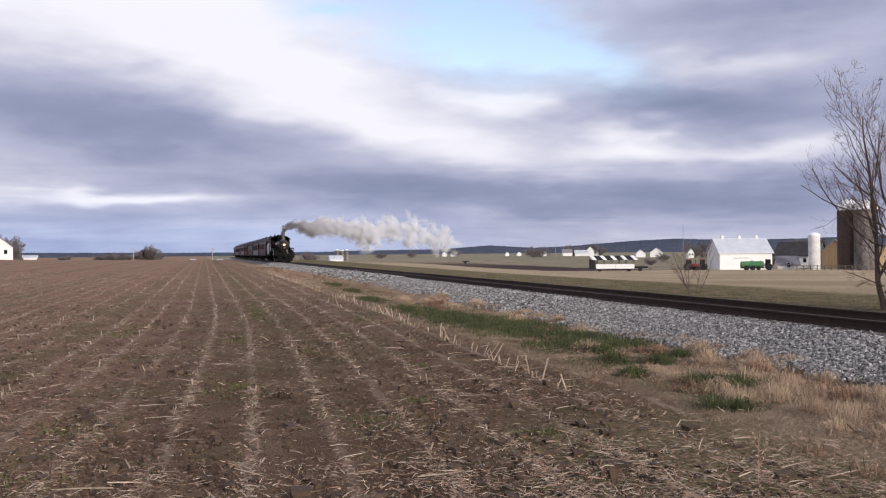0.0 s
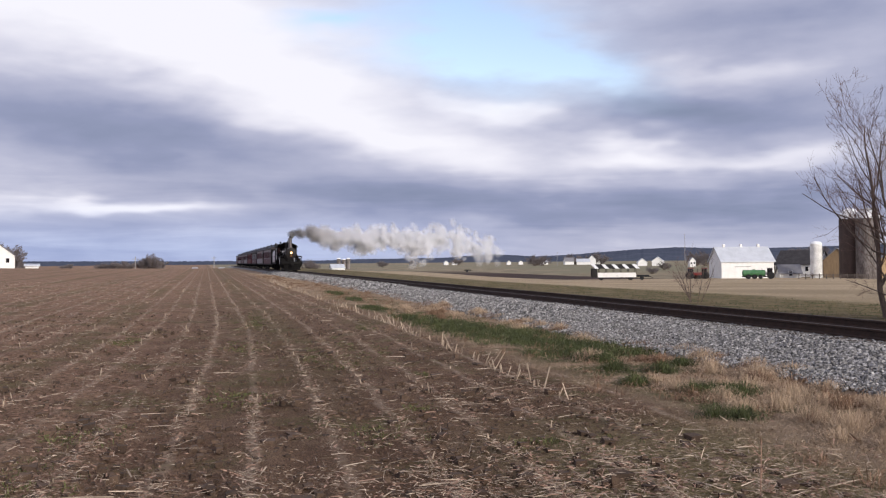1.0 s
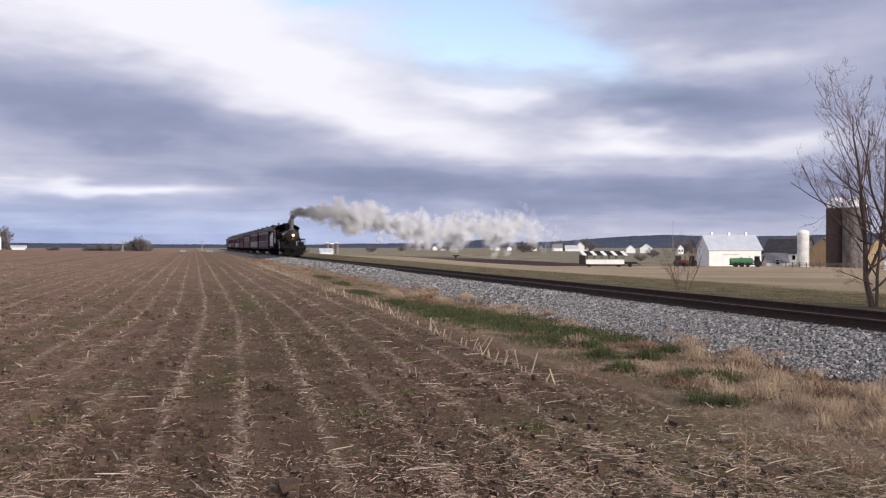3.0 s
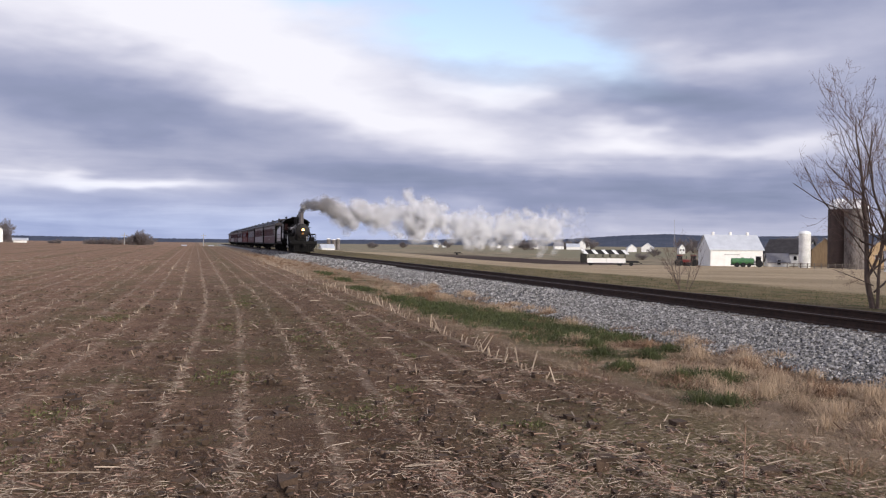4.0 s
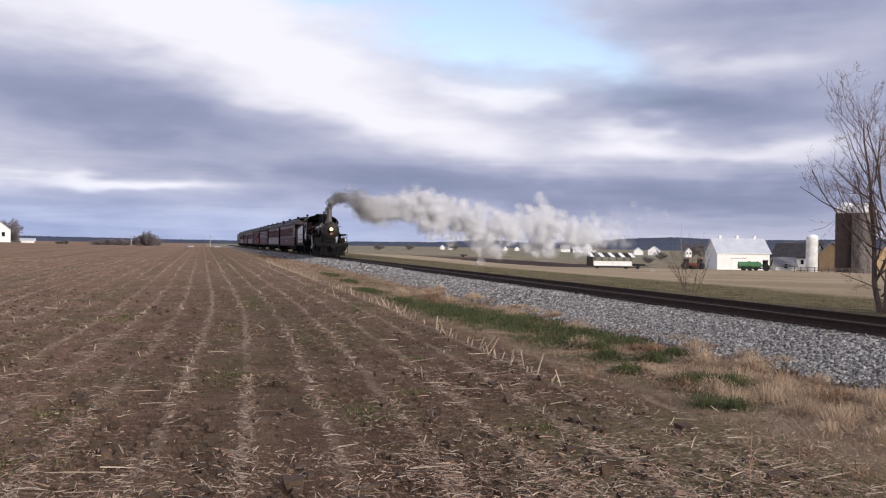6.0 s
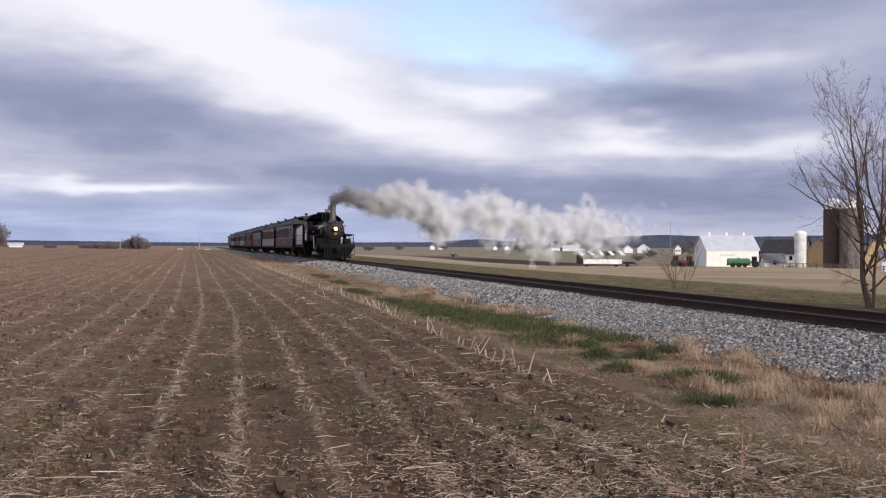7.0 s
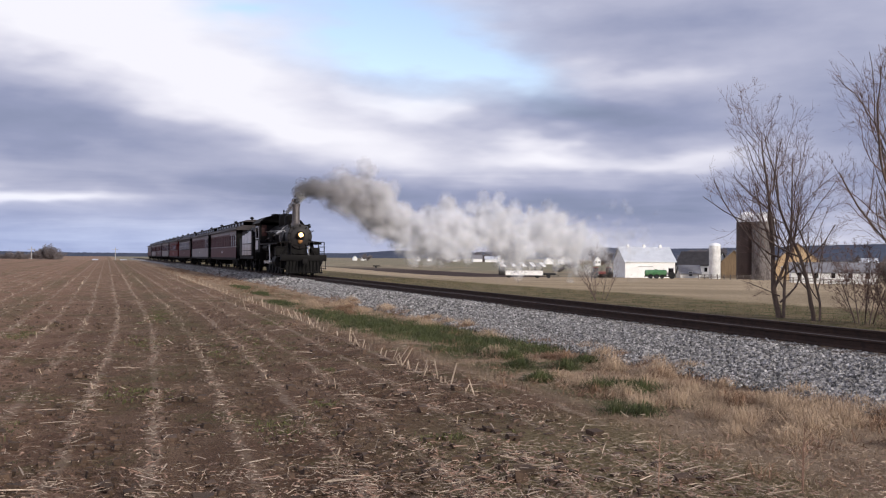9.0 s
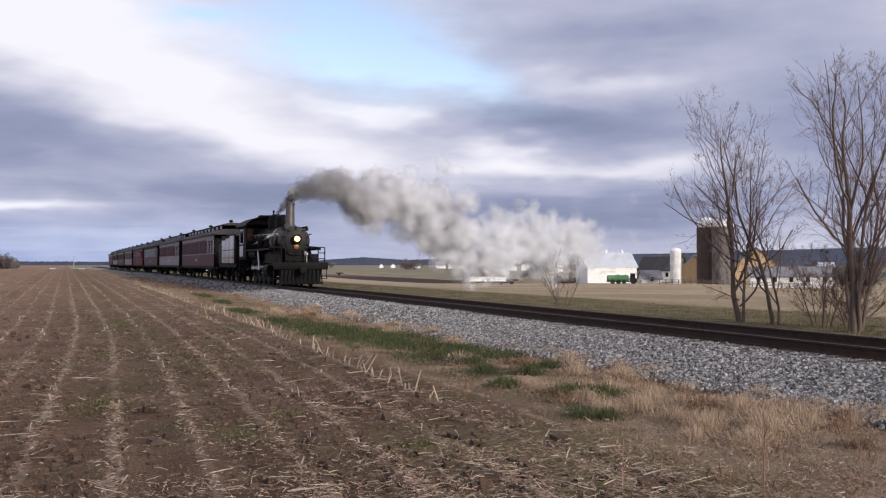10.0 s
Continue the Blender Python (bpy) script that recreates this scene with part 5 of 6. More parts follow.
def strips(name, p, heading, pitch, length, width, curl, mat, label, category="litter"):
    """Many thin bent strips in one mesh: p (n,3) is the low end."""
    n = len(p)
    d = np.stack([np.sin(heading) * np.cos(pitch), np.cos(heading) * np.cos(pitch), np.sin(pitch)], 1)
    s = np.stack([np.cos(heading), -np.sin(heading), np.zeros(n)], 1)
    roll = np.random.default_rng(1).uniform(-1, 1, n)
    s[:, 2] += roll * .8
    V = np.empty((n, 6, 3))
    for k, (f, w) in enumerate(((0, 1.0), (.55, .9), (1.0, .35))):
        mid = p + d * (length * f)[:, None]
        mid[:, 2] += curl * length * (4 * f * (1 - f)) if k == 1 else 0
        mid[:, 2] -= curl * length * 1.4 * (k == 2)
        V[:, 2 * k] = mid - s * (width * w / 2)[:, None]
        V[:, 2 * k + 1] = mid + s * (width * w / 2)[:, None]
    q = np.array([[0, 1, 3, 2], [2, 3, 5, 4]])
    F = (q[None] + 6 * np.arange(n)[:, None, None]).reshape(-1, 4)
    return tagged(new(name, raw(name, V.reshape(-1, 3).tolist(), F.tolist(), mat)), label, category, kind="stuff")


def field_points(rng, n, r0, r1, a0=-15.0, a1=50.0):
    r = np.exp(rng.uniform(np.log(r0), np.log(r1), n))
    a = np.radians(rng.uniform(a0, a1, n))
    return r * np.sin(a), r * np.cos(a)


def build_litter():
    rng = np.random.default_rng(12)
    # pale straw and rusty husks over the field
    for name, mat, n, lmean, wid, label in (("straw_litter", straw_mat, 130000, 0.050, 0.0050, "pale maize straw strewn over the field"),
                                            ("husk_litter", husk_mat, 90000, 0.032, 0.010, "rusty maize husks strewn over the field")):
        x, y = field_points(rng, n, 5.2, 85)
        toward = (rng.random(n) < .42) & (x < 4.4)
        x0 = x - row_shift(y)
        rowx = 1.07 + 0.76 * np.round((x0 - 1.07) / 0.76)
        x = np.where(toward, rowx + row_shift(y) + rng.normal(0, 0.055, n), x)
        edge = 4.7 + 0.9 * (patchy(x, y, 1.1, 3) - .5)
        keep = (x < edge + 1.6 * (rng.random(n) < .3)) & (x > -26)
        dens = 0.11 + 0.40 * np.maximum(sm(patchy(x, y, .55, 1.0), .52, .75), sm(patchy(x * .5, y * 1.4, 1.4, 4.0), .60, .78))
        dens = np.maximum(dens, .5 * sm(-x, -.2, 1.2) * sm(-y, -14, -8))
        dens = np.maximum(dens, 1.0 * sm(x + 0.6 * (patchy(x, y, 2.0) - .5), 0.6, 2.0) * sm(-y - .8 * (patchy(x, y, 1.5, 5) - .5), -9.0, -6.8))
        dens = np.maximum(dens, .34 * sm(-x, -.5, 2.0))
        keep &= rng.random(n) < np.where(toward, np.maximum(dens, .75 * np.clip(2.4 * patchy(rowx * 7.3, y * .55, 1.0, 2.0) - .75, .05, 1)), dens)
        x, y = x[keep], y[keep]
        m = len(x)
        big = 1 + 0.030 * np.maximum(np.hypot(x, y) - 8, 0)
        L = np.clip(rng.lognormal(np.log(lmean), .6, m), .025, .48) * big
        W = wid * rng.uniform(.5, 1.5, m) * big
        z = ground_z(x, y) + .014 + rng.random(m) ** 2.2 * .06
        strips(name, np.stack([x, y, z], 1), rng.uniform(0, 6.28, m), np.radians(np.abs(rng.normal(0, 9, m))), L, W, rng.uniform(-.02, .04, m), mat, label)
    # clods of soil
    x, y = field_points(rng, 9000, 5.2, 34)
    k = (x < 4.6)
    x, y = x[k], y[k]
    cube = np.array([(a, b, c) for c in (-1, 1) for b in (-1, 1) for a in (-1, 1)], float)
    quad = np.array([(0, 2, 3, 1), (4, 5, 7, 6), (0, 1, 5, 4), (2, 6, 7, 3), (0, 4, 6, 2), (1, 3, 7, 5)])
    n = len(x)
    size = np.clip(rng.lognormal(np.log(.015), .55, n), .005, .055)
    C = cube[None] * (size[:, None, None] * rng.uniform(.6, 1.3, (n, 1, 3))) + rng.normal(0, 1, (n, 8, 3)) * size[:, None, None] * .3
    C[:, :, 2] *= .7
    C += np.stack([x, y, ground_z(x, y) + size * .3], 1)[:, None, :]
    F = (quad[None] + 8 * np.arange(n)[:, None, None]).reshape(-1, 4)
    tagged(new("soil_clods", raw("soil_clods", C.reshape(-1, 3).tolist(), F.tolist(), clod_mat)), "dark crumbly clods of soil on the field", "soil", kind="stuff")
    # long broken stalks lying about
    x, y = field_points(rng, 1500, 5.3, 40)
    k = (x < 4.8) & (rng.random(1500) < .10 + .55 * sm(np.abs(x - 1.0), 1.2, 2.4))
    x, y = x[k], y[k]
    n = len(x)
    strips("fallen_stalks", np.stack([x, y, ground_z(x, y) + rng.uniform(.025, .06, n)], 1), np.where(rng.random(n) < .6, rng.normal(1.45, .35, n), rng.uniform(0, 6.28, n)),
           np.radians(rng.normal(1, 3, n)), rng.uniform(.14, .48, n), rng.uniform(.006, .013, n), np.zeros(n) + .005, straw_mat, "broken maize stalks lying on the field")
    # cut stalks standing in rows
    X, Y = [], []
    for k in range(-34, 6):
        yy = np.arange(5.5, 75, 0.17)
        yy = yy + rng.normal(0, .04, len(yy))
        keepr = rng.random(len(yy)) < (.80 if k == 5 else .13) * np.clip(.25 + 1.3 * patchy(yy * .6, yy * 0 + k * 3.0, 1.0, k), 0, 1)
        if k in (5,):
            keepr &= yy > 11
        yy = yy[keepr]
        X.append(1.07 + .76 * k + row_shift(yy) + rng.normal(0, .025, len(yy)))
        Y.append(yy)
    x, y = np.concatenate(X), np.concatenate(Y)
    a = np.degrees(np.arctan2(x, y))
    k = (a > -16) & (a < 52)
    x, y = x[k], y[k]
    n = len(x)
    h = np.clip(rng.lognormal(np.log(.075), .45, n), .03, .17) * np.where(x > 4.1, 1.8, 1.0)
    r = rng.uniform(.005, .010, n) * np.where(x > 4.1, 1.35, 1.0)
    lean = rng.normal(0, .28, (n, 2))
    ring = np.array([(math.cos(t), math.sin(t)) for t in (0, 1.57, 3.14, 4.71)])
    B = np.concatenate([ring[None] * r[:, None, None], np.zeros((n, 4, 1))], 2)
    T = np.concatenate([ring[None] * r[:, None, None] * .9 + (lean * h[:, None])[:, None, :], np.repeat(h[:, None, None], 4, 1)], 2)
    V = np.concatenate([B, T], 1) + np.stack([x, y, ground_z(x, y) - .01], 1)[:, None, :]
    q = np.array([(0, 1, 5, 4), (1, 2, 6, 5), (2, 3, 7, 6), (3, 0, 4, 7), (4, 5, 6, 7)])
    F = (q[None] + 8 * np.arange(n)[:, None, None]).reshape(-1, 4)
    tagged(new("maize_stubble", raw("maize_stubble", V.reshape(-1, 3).tolist(), F.tolist(), straw_mat)), "short cut maize stalks standing in rows", "stubble", kind="stuff")


def tufts(name, cx, cy, per, radius, hmin, hmax, width, mat, label, flat=0.5, seed=0, wind=0.6, fountain=False):
    """Clumps of arching blades."""
    rng = np.random.default_rng(seed)
    n = len(cx)
    x = np.repeat(cx, per) + rng.normal(0, 1, n * per) * np.repeat(radius, per)
    y = np.repeat(cy, per) + rng.normal(0, 1, n * per) * np.repeat(radius, per)
    m = n * per
    L = rng.uniform(hmin, hmax, m) * np.repeat(rng.uniform(.6, 1.25, n), per)
    pitch = np.radians(np.clip(rng.normal(70 - 45 * flat, 22, m), 4, 90))
    head = rng.uniform(0, 6.28, m)
    head = np.where(rng.random(m) < wind, rng.normal(1.9, .9, m), head)
    droop = rng.uniform(.02, .22, m)
    if fountain:      # blades spring from the middle and arch outwards
        dx, dy = x - np.repeat(cx, per), y - np.repeat(cy, per)
        out = np.hypot(dx, dy) / np.repeat(radius, per)
        head = np.arctan2(dx, dy) + rng.normal(0, .5, m)
        pitch = np.radians(np.clip(82 - 30 * out + rng.normal(0, 10, m), 12, 90))
        droop = rng.uniform(.08, .40, m)
    W = width * rng.uniform(.6, 1.4, m) * (1 + 0.03 * np.hypot(x, y))
    strips(name, np.stack([x, y, ground_z(x, y) - .005], 1), head, pitch, L, W, droop, mat, label, "grass")


# middles of the green patches on the verge and in the field: x, y, half-width, half-length
GREEN = [(6.4, 48.0, .25, 2.0), (6.2, 41.0, .2, 1.5), (5.8, 33.4, .3, 1.3), (5.9, 28.0, .35, 1.3), (6.2, 25.0, .7, 1.6), (6.3, 22.6, .9, 1.5), (6.9, 20.8, .9, 1.3),
         (6.6, 18.9, .9, 1.2), (7.2, 17.6, .8, 1.0), (6.5, 16.3, .7, .7), (7.5, 16.2, .5, .6)]
# single upright clumps of green: x, y
CLUMPS = [(6.15, 13.71), (5.78, 12.21), (6.72, 13.08), (6.24, 11.15), (6.49, 10.76), (5.54, 9.24), (6.48, 15.04), (6.38, 15.58), (7.57, 14.12)]
WEEDS = [(-1.9, 8.3, .8, .7), (-2.2, 7.4, .7, .5), (0.3, 12.5, .35, .8), (2.0, 17.0, .5, 1.6), (1.6, 9.4, .35, .5), (2.9, 18.5, .5, 2.0), (-1.6, 7.6, .7, .6), (-1.3, 10.2, .5, .6), (-1.6, 22.0, .3, 1.2), (3.1, 14.2, .2, .3), (0.8, 20.0, .3, 1.5), (2.4, 11.0, .2, .3), (-3.0, 9.0, .8, .6), (1.2, 28.0, .4, 3.0), (3.3, 8.6, .5, .2), (4.0, 24.0, .2, .8)]


def build_grass():
    rng = np.random.default_rng(77)
    r = np.exp(rng.uniform(np.log(6.0), np.log(120), 6500))
    x = rng.uniform(4.4, 8.6, 6500)
    y = np.sqrt(np.maximum(r ** 2 - x ** 2, .01))
    lo = 4.75 + .9 * (patchy(x, y, .8, 2) - .5)
    ok = (x > lo) & (y > 4.0) & (rng.random(6500) < .35 + .8 * sm(x - .25 * (y < 10), 5.0, 6.4))
    for cx, cy, a, b in GREEN:
        ok &= ((x - cx) / a) ** 2 + ((y - cy) / b) ** 2 > .35
    x, y = x[ok], y[ok]
    tufts("verge_grass", x, y, 22, np.full(len(x), .17), .04, .12, .0032, dry_grass, "matted pale dry grass on the verge", 1.25, 1, .15)
    pick = rng.random(len(x)) < .10
    tufts("russet_tufts", x[pick], y[pick], 30, np.full(pick.sum(), .08), .08, .19, .005, russet_grass, "russet clumps of dead grass", .8, 2)
    # fountain-like clumps, denser towards the stone bank
    tx = np.concatenate([[6.7, 6.9, 8.0, 8.2, 6.1, 7.6, 7.6, 7.2, 7.4, 5.9], 8.5 - 2.6 * rng.random(120) ** 1.5])
    ty = np.concatenate([[8.6, 8.1, 8.45, 8.2, 7.4, 9.3, 12.0, 14.8, 8.0, 7.9], np.exp(rng.uniform(np.log(6.4), np.log(34), 120))])
    clear = np.ones(len(tx), bool)
    for cx, cy, a, b in GREEN:
        clear &= ((tx - cx) / a) ** 2 + ((ty - cy) / b) ** 2 > 1.2
    tx, ty = tx[clear], ty[clear]
    half = rng.random(len(tx)) < .72
    tufts("tall_tufts", tx[half], ty[half], 420, np.full(half.sum(), .10), .09, .27, .0022, pale_tuft, "arching clumps of pale dry grass", .55, 3, .4, True)
    tufts("russet_clumps", tx[~half], ty[~half], 320, np.full((~half).sum(), .075), .08, .20, .0028, russet_grass, "arching clumps of russet dead grass", .5, 13, .4, True)
    bx = np.concatenate([rng.uniform(8.0, 8.9, 60), rng.uniform(8.0, 8.8, 30)])
    by = np.concatenate([rng.uniform(8, 40, 60), rng.uniform(40, 90, 30)])
    tufts("bank_weeds", bx, by, 46, np.full(90, .10), .10, .26, .0030, weed_grass, "dead grey-brown weeds along the stone bank", .05, 4, .1)
    gx, gy = [], []
    for cx, cy, a, b in GREEN:
        n = int(40 + 170 * a * b)
        gx.append(cx + rng.normal(0, a * .62, n))
        gy.append(cy + rng.normal(0, b * .62, n))
    gx, gy = np.concatenate(gx), np.concatenate(gy)
    ok = (gx > 5.2) & (gx < 8.1)
    gx, gy = gx[ok], gy[ok]
    tufts("green_grass", gx, gy, 22, np.full(len(gx), .07), .07, .16, .004, green_grass, "fresh green grass in patches on the verge", .35, 5, .3)
    cx, cy = (np.array(c) for c in zip(*CLUMPS))
    tufts("green_clumps", np.repeat(cx, 3) + rng.normal(0, .07, 3 * len(cx)), np.repeat(cy, 3) + rng.normal(0, .10, 3 * len(cx)), 260,
          np.full(3 * len(cx), .075), .09, .22, .0032, green_grass, "dense green clumps of grass on the verge", .4, 15, .3, True)
    gx, gy = [], []
    for cx, cy, a, b in WEEDS:
        n = int(20 + 60 * a * b)
        gx.append(cx + rng.normal(0, a * .6, n))
        gy.append(cy + rng.normal(0, b * .6, n))
    gx, gy = np.concatenate(gx), np.concatenate(gy)
    tufts("field_weeds", gx, gy, 10, np.full(len(gx), .06), .03, .07, .007, moss_green, "low green weeds between the rows", .7, 6, .2)
    # rough grass behind the line
    n = 3200
    rr = np.exp(rng.uniform(np.log(17), np.log(75), n))
    aa = np.radians(rng.uniform(9, 50, n))
    x, y = rr * np.sin(aa), rr * np.cos(aa)
    ok = (x > 14.6) & (x < 27)
    x, y = x[ok], y[ok]
    tufts("rough_grass", x, y, 16, np.full(len(x), .25), .04, .11, .004, rough_mat, "rough dry grass behind the rails", .8, 7)
    g2 = rng.random(len(x)) < .6
    tufts("rough_green", x[g2], y[g2], 14, np.full(g2.sum(), .28), .05, .12, .005, green_grass, "dull green grass behind the rails", .5, 8)


def dead_weed(x, y, h, seed):
    W = thing("dead_weed", "tall dead weed stalk with a few side twigs", "weed", at=pose(x, y, gz(x, y)))
    rnd = random.Random(seed)
    s = Shape().rod((0, 0, -.02), (.02, .01, h), .006, .003, 6)
    part("stalk", s, husk_mat, W)
    for k in range(7):
        z = h * (.35 + .09 * k)
        a = rnd.uniform(0, 6.28)
        part("side_twig", Shape().rod((.01, 0, z), (.01 + .09 * math.cos(a), .09 * math.sin(a), z + .08), .003, .002, 4), husk_mat, W)


build_litter()
build_grass()
dead_weed(3.9, 6.15, .42, 1)
dead_weed(4.93, 5.8, .48, 2)
dead_weed(4.99, 5.88, .36, 3)

# ---------------------------------------------------------------- steam and smoke
WIND_X, LIFE = 8.3, 4.3


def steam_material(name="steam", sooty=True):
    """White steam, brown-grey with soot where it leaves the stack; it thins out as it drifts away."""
    mt = bpy.data.materials.new(name)
    mt.use_nodes = True
    g = Nodes(mt.node_tree)
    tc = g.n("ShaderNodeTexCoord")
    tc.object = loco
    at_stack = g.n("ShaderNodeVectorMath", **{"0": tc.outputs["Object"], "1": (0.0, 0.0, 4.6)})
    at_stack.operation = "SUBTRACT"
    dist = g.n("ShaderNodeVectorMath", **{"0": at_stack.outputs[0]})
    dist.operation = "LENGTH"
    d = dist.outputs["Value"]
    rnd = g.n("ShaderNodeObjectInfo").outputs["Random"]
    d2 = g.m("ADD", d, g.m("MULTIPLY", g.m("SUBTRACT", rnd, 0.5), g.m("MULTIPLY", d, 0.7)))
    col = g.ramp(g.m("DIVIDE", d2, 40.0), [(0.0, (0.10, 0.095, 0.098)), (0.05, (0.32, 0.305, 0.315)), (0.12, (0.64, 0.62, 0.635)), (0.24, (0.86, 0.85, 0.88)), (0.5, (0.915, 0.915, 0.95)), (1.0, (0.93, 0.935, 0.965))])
    if not sooty:
        col = g.mix(0.0, (0.96, 0.955, 0.97), (1, 1, 1))
    # droplets scatter light round the whole lump: soften its form
    soft = g.n("ShaderNodeVectorMath", **{"0": g.n("ShaderNodeNewGeometry").outputs["Normal"], "1": (0.42, 0.42, 0.42)})
    soft.operation = "MULTIPLY"
    upward = g.n("ShaderNodeVectorMath", **{"0": soft.outputs[0], "1": (0.12, -0.45, 0.58)})
    upward.operation = "ADD"
    facing = g.n("ShaderNodeVectorMath", **{"0": upward.outputs[0]})
    facing.operation = "NORMALIZE"
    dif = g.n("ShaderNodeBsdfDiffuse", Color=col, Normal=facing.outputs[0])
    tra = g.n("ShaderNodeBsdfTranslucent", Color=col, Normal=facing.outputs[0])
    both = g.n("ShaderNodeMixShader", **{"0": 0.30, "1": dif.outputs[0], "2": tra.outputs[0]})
    worn = g.smooth(g.m("ADD", d, g.m("MULTIPLY", rnd, 16.0)), 96.0, 62.0)
    dens = g.n("ShaderNodeAttribute")
    dens.attribute_name = "veil"
    own = g.n("ShaderNodeTexCoord").outputs["Object"]
    ragged = g.m("ADD", 0.55, g.m("MULTIPLY", g.smooth(g.noise(own, 1.8, 3, 0.6), 0.34, 0.66), 0.6))
    young = g.m("ADD", 0.37, g.m("MULTIPLY", g.smooth(d, 45.0, 8.0), 0.18))
    skin = g.m("MULTIPLY", g.m("SUBTRACT", 1.0, g.smooth(d, 0.0, 8.0)), 0.20)          # only the cores show at the stack
    young = g.m("MULTIPLY", young, g.smooth(g.m("SUBTRACT", dens.outputs["Fac"], skin), -0.01, 0.03))
    if not sooty:
        worn, young = 1.0, 2.6
    fill = g.m("MULTIPLY", g.m("MULTIPLY", dens.outputs["Fac"], ragged), g.m("MULTIPLY", worn, young), clamp=True)
    clear = g.n("ShaderNodeBsdfTransparent")
    out = g.n("ShaderNodeMixShader", **{"0": fill, "1": clear.outputs[0], "2": both.outputs[0]})
    g.n("ShaderNodeOutputMaterial", Surface=out.outputs[0])
    return mt


def ball_directions(subdivisions):
    bm = bmesh.new()
    bmesh.ops.create_icosphere(bm, subdivisions=subdivisions, radius=1.0)
    bm.verts.index_update()
    v = np.array([tuple(q.co) for q in bm.verts])
    f = [[q.index for q in k.verts] for k in bm.faces]
    bm.free()
    return v / np.linalg.norm(v, axis=1)[:, None], f


def puff_mesh(seed, mat):
    """A lump of steam like a cauliflower head: nested knobbly skins, thin outside and denser within."""
    rng = np.random.default_rng(seed)
    u, faces = ball_directions(4)

    def knobs(n, far, lo, hi):
        c = rng.normal(0, 1, (n, 3))
        return c / np.linalg.norm(c, axis=1)[:, None] * far * rng.uniform(.85, 1.12, (n, 1)), rng.uniform(lo, hi, n)

    groups = [knobs(12, .44, .36, .50), knobs(26, .72, .14, .24)]
    fa = np.array(faces)
    pairs = [(fa[:, i], fa[:, (i + 1) % 3]) for i in range(3)]
    V, F, D = [], [], []
    for size, dens in ((1.0, .05), (.93, .07), (.85, .10), (.75, .14), (.62, .20)):
        r = np.full(len(u), .45)
        for c, rad in groups:
            b = u @ c.T
            disc = b * b - (c * c).sum(1) + (rad * (1 - .35 * (1 - size))) ** 2
            hit = np.where(disc > 0, b + np.sqrt(np.maximum(disc, 0)), 0)
            r = np.maximum(r, hit.max(1))
        for _ in range(2):          # ease the creases
            tot, cnt = r.copy(), np.ones(len(r))
            for i, j in pairs:
                np.add.at(tot, i, r[j])
                np.add.at(cnt, i, 1)
            r = tot / cnt
        k = len(V)
        V += (u * (r * size)[:, None] * (1.0, 1.6, 1.0)).tolist()
        F += [tuple(i + k for i in f) for f in faces]
        D += [dens] * len(u)
    me = raw("puff", V, F, mat, True)
    me.attributes.new("veil", "FLOAT", "POINT").data.foreach_set("value", D)
    return me


scene.cycles.transparent_max_bounces = 512
scene.cycles.max_bounces, scene.cycles.diffuse_bounces = 8, 6
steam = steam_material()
clean_steam = steam_material("clean_steam", False)
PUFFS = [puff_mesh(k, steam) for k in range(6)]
BILLOWS = []      # (empty, time of leaving the stack, sideways, along, up, spread, spin, pieces)


def build_plume():
    rnd = random.Random(4)
    noise = np.random.default_rng(17)
    knots = np.arange(-8, 12, 0.32)
    sway = noise.normal(0, 1, (4, len(knots)))          # slow swaying that makes the large heads of the plume
    te = -LIFE
    while te < 9.97:
        B = thing("steam_billow", "drifting billow of white steam from the locomotive's stack", "steam", "plume of steam")
        pieces = []
        for j in range(9 if te < -2.6 else 16):
            ob = tagged(part("puff", PUFFS[rnd.randrange(6)], None, B), kind="stuff")
            s = (rnd.uniform(.5, .65) if j < 4 else rnd.uniform(.8, 1.0)) * .98
            ob.scale = (s, s, s)
            d = Vector((rnd.gauss(0, 1), rnd.gauss(0, 1), rnd.gauss(0, .9))).normalized() * rnd.uniform(.15, 1.0)
            u = rnd.uniform(-.1, .6)
            pieces.append((ob, d, Vector((.67 * u, .74 * u, 0)), rnd.uniform(0, 360), (rnd.uniform(-75, 75), rnd.uniform(-75, 75))))
        own = [float(np.interp(te, knots, w)) for w in sway]
        off = [max(-1.7, min(1.7, .85 * w + rnd.gauss(0, .30))) for w in own[:3]]
        BILLOWS.append((B, te, *off, 1.0 + .28 * max(-1.3, min(1.3, own[3])), rnd.uniform(-40, 40), pieces))
        te += 0.078 + rnd.uniform(-.015, .015)


build_plume()


def build_jet():
    """A small white jet of steam that hangs about the safety valve."""
    J = thing("steam_jet", "small white jet of steam over the boiler", "steam")
    rnd = random.Random(6)
    JET = [puff_mesh(20 + k, clean_steam) for k in range(3)]
    for k in range(9):
        ob = tagged(part("puff", JET[k % 3], None, J, at=pose(-.05 + .05 * k, 2.9 - .30 * k, 4.12 + .12 * k, 25, rnd.uniform(0, 360), -20)), kind="stuff")
        s = .16 + .035 * k
        ob.scale = (s, s, s)
    return J


white_jet = build_jet()


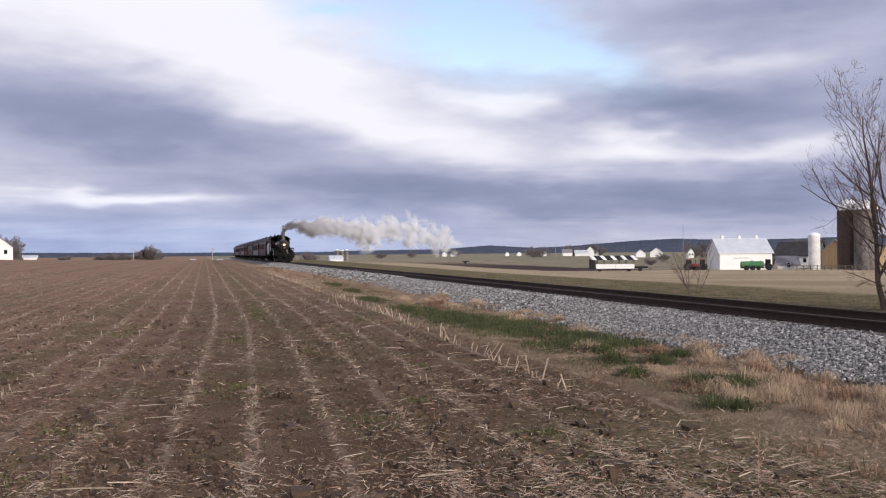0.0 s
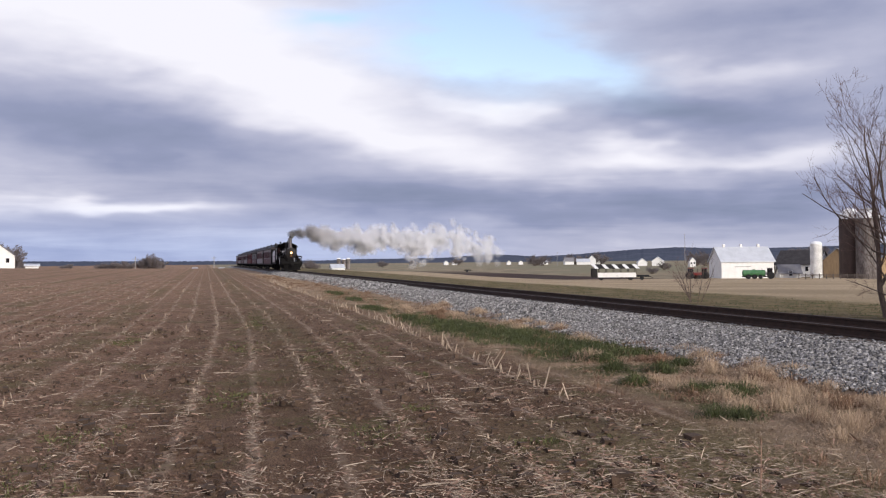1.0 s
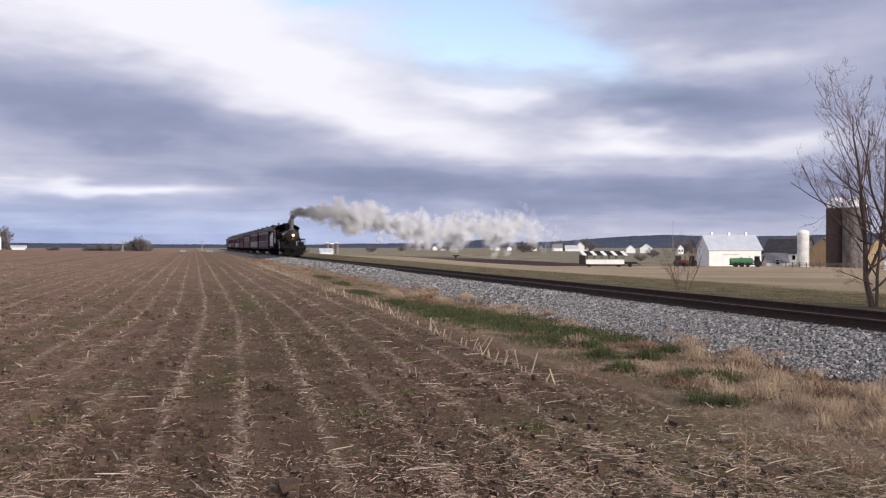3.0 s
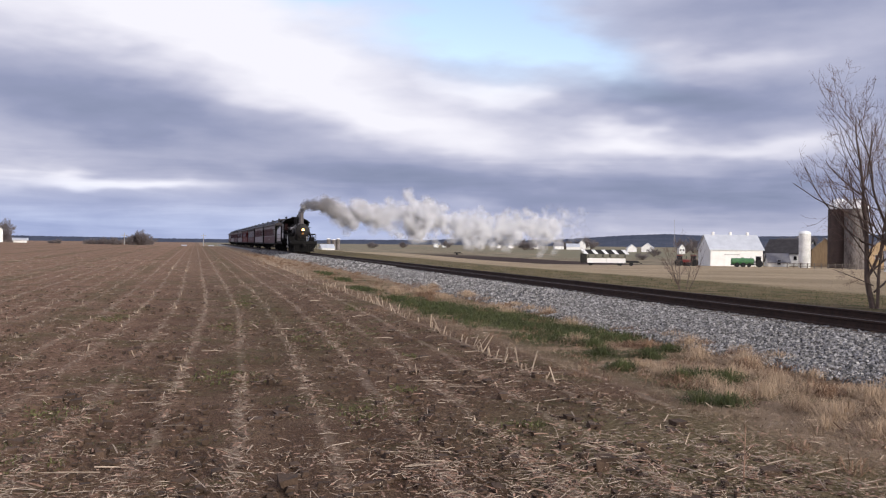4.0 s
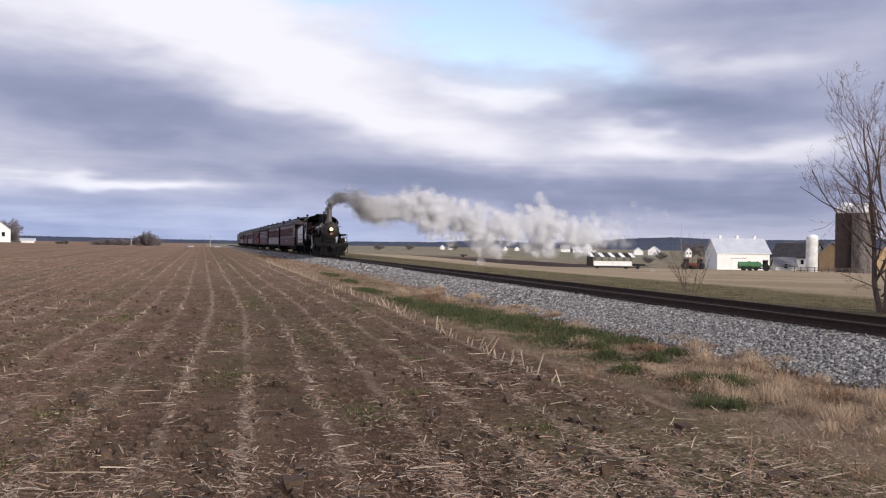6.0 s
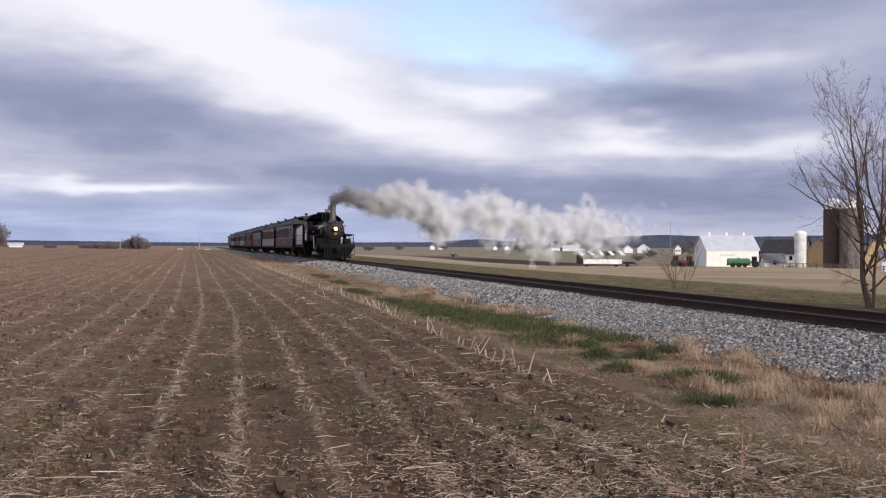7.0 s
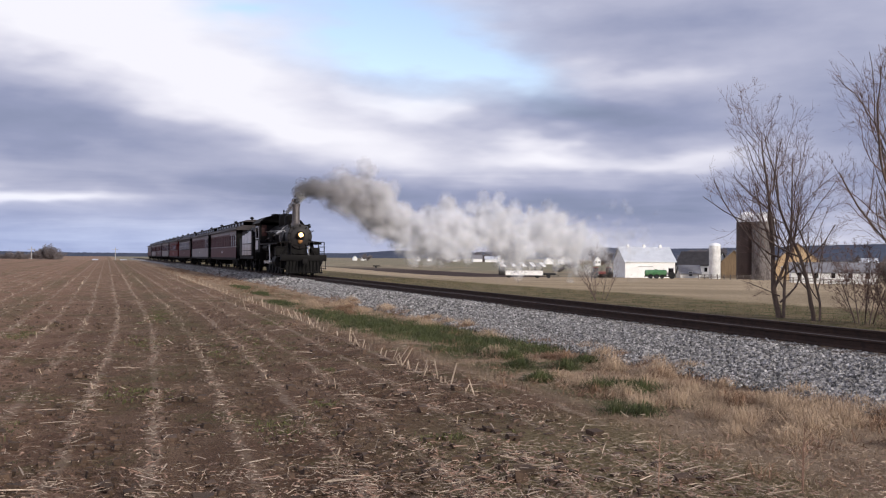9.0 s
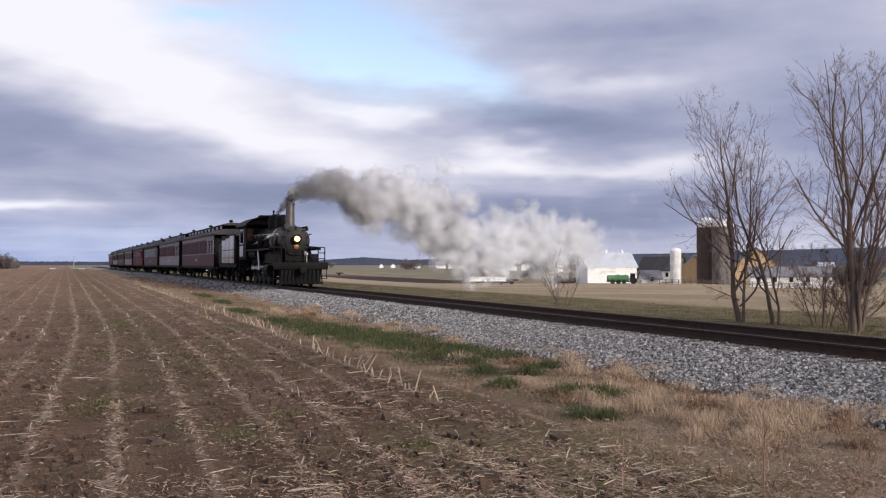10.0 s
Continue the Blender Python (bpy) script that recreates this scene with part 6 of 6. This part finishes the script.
def billow_place(te, a, sx, sy, sz):
    """Where a billow is, a seconds after it left the stack."""
    wide = 0.04 + 1.55 * (1 - math.exp(-a / 1.8))
    x = TRACK_X + WIND_X * (a - 0.15 * (1 - math.exp(-a / 0.15))) + sx * wide * .8
    y = stack_y(te) - 9.1 * 0.25 * (1 - math.exp(-a / .25)) + sy * wide * .8
    z = RAIL_Z + 4.75 + 1.25 * (1 - math.exp(-a / 0.20)) - 3.05 * (1 - math.exp(-a / 2.2)) + sz * wide * 1.0
    old = float(sm(a, 6.6, 9.0))
    return x + 6 * sx * old, y + 14 * sy * old, max(z, gz(x, y) + .9) + 8 * abs(sz) * old


def piece_place(a, spread, d, u, roll, turn):
    """A piece's place in its billow: bunched at first, then spreading and tumbling."""
    far = .02 + .16 * (1 - math.exp(-a / .1)) + 3.2 * spread * (1 - math.exp(-a / 1.5)) + 9.0 * float(sm(a, 6.6, 9.0))
    p = d * far + u * (1.0 * (1 - math.exp(-a / .08)))
    k = 1 - math.exp(-a / 1.6)
    lie = 0 if a <= 0 else -38
    return Matrix.Translation(p) @ pose(0, 0, 0, turn[0] * k, 0, lie + turn[1] * k) @ pose(0, 0, 0, 0, roll, 0)


def billow_rows():
    for B, te, sx, sy, sz, spread, spin, pieces in BILLOWS:
        rows = []
        out = max(1, round(te * FPS))
        if te > 0:
            for k in sorted({0, *range(0, out, 15), out - 1}):
                t = k / FPS
                rows.append((t, pose(TRACK_X, stack_y(t) + 4.6, RAIL_Z + 2.4)))
        ages = [0.0, .035, .07, .15, .3, .5, .8, 1.2, 1.7, 2.3, 3.0, 4.0, 5.0, 6.0, 7.0, 9.0, 11.0, 13.5, 17.0]
        t_in = out / FPS if te > 0 else te
        times = sorted({round((t_in + a) * FPS) for a in ages if 0 <= t_in + a <= 10} | {300} | (set() if te > 0 else {0}))
        for f in times:
            a = f / FPS - t_in + .05
            rows.append((f / FPS, pose(*billow_place(te, a, sx, sy, sz), 0, 0, spin * min(a, 4) / 4)))
        walk(B, rows)
        f0 = out if te > 0 else 0
        fs = sorted({f for a in (0.02, .1, .2, .4, .7, 1.1, 1.7, 2.5, 4.0, 6.0, 9.0) for f in [round((t_in + a) * FPS)] if f0 <= f <= 300} | {f0, 300})
        for ob, *how in pieces:
            pr = [(f / FPS, piece_place(0, spread, *how)) for f in (0, out - 1)] if te > 0 else []
            if te > 0 and out == 1:
                pr = pr[:1]
            pr += [(f / FPS, piece_place(max(.02, f / FPS - t_in), spread, *how)) for f in fs]
            walk(ob, pr)


# ---------------------------------------------------------------- what moves
def motions():
    steps = [k / 2 for k in range(21)]
    for ob, back in [(loco, 0.0), (white_jet, 0.0), (tender, TENDER_AT)] + [(c, COACH_AT + k * PITCH) for k, c in enumerate(coaches)]:
        walk(ob, [(t, pose(TRACK_X, stack_y(t) + back, RAIL_Z)) for t in steps])
    run0 = stack_y(0)
    for w, r, y in SPIN:
        gap = 2 if r < 0.6 else 3
        if r < 0.4:
            gap = 1
        ts = [k / FPS for k in range(0, 301, gap)]
        walk(w, [(t, pose(0, y, r, math.degrees((run0 - stack_y(t)) / r), 0, 0)) for t in ts])
    billow_rows()
    for ob, y, z, c, ph in RODS:
        rows = []
        for k in range(0, 301, 2):
            a = (run0 - stack_y(k / FPS)) / 0.66 + ph
            rows.append((k / FPS, pose(0, y - c * math.sin(a), z + c * math.cos(a))))
        walk(ob, rows)


motions()
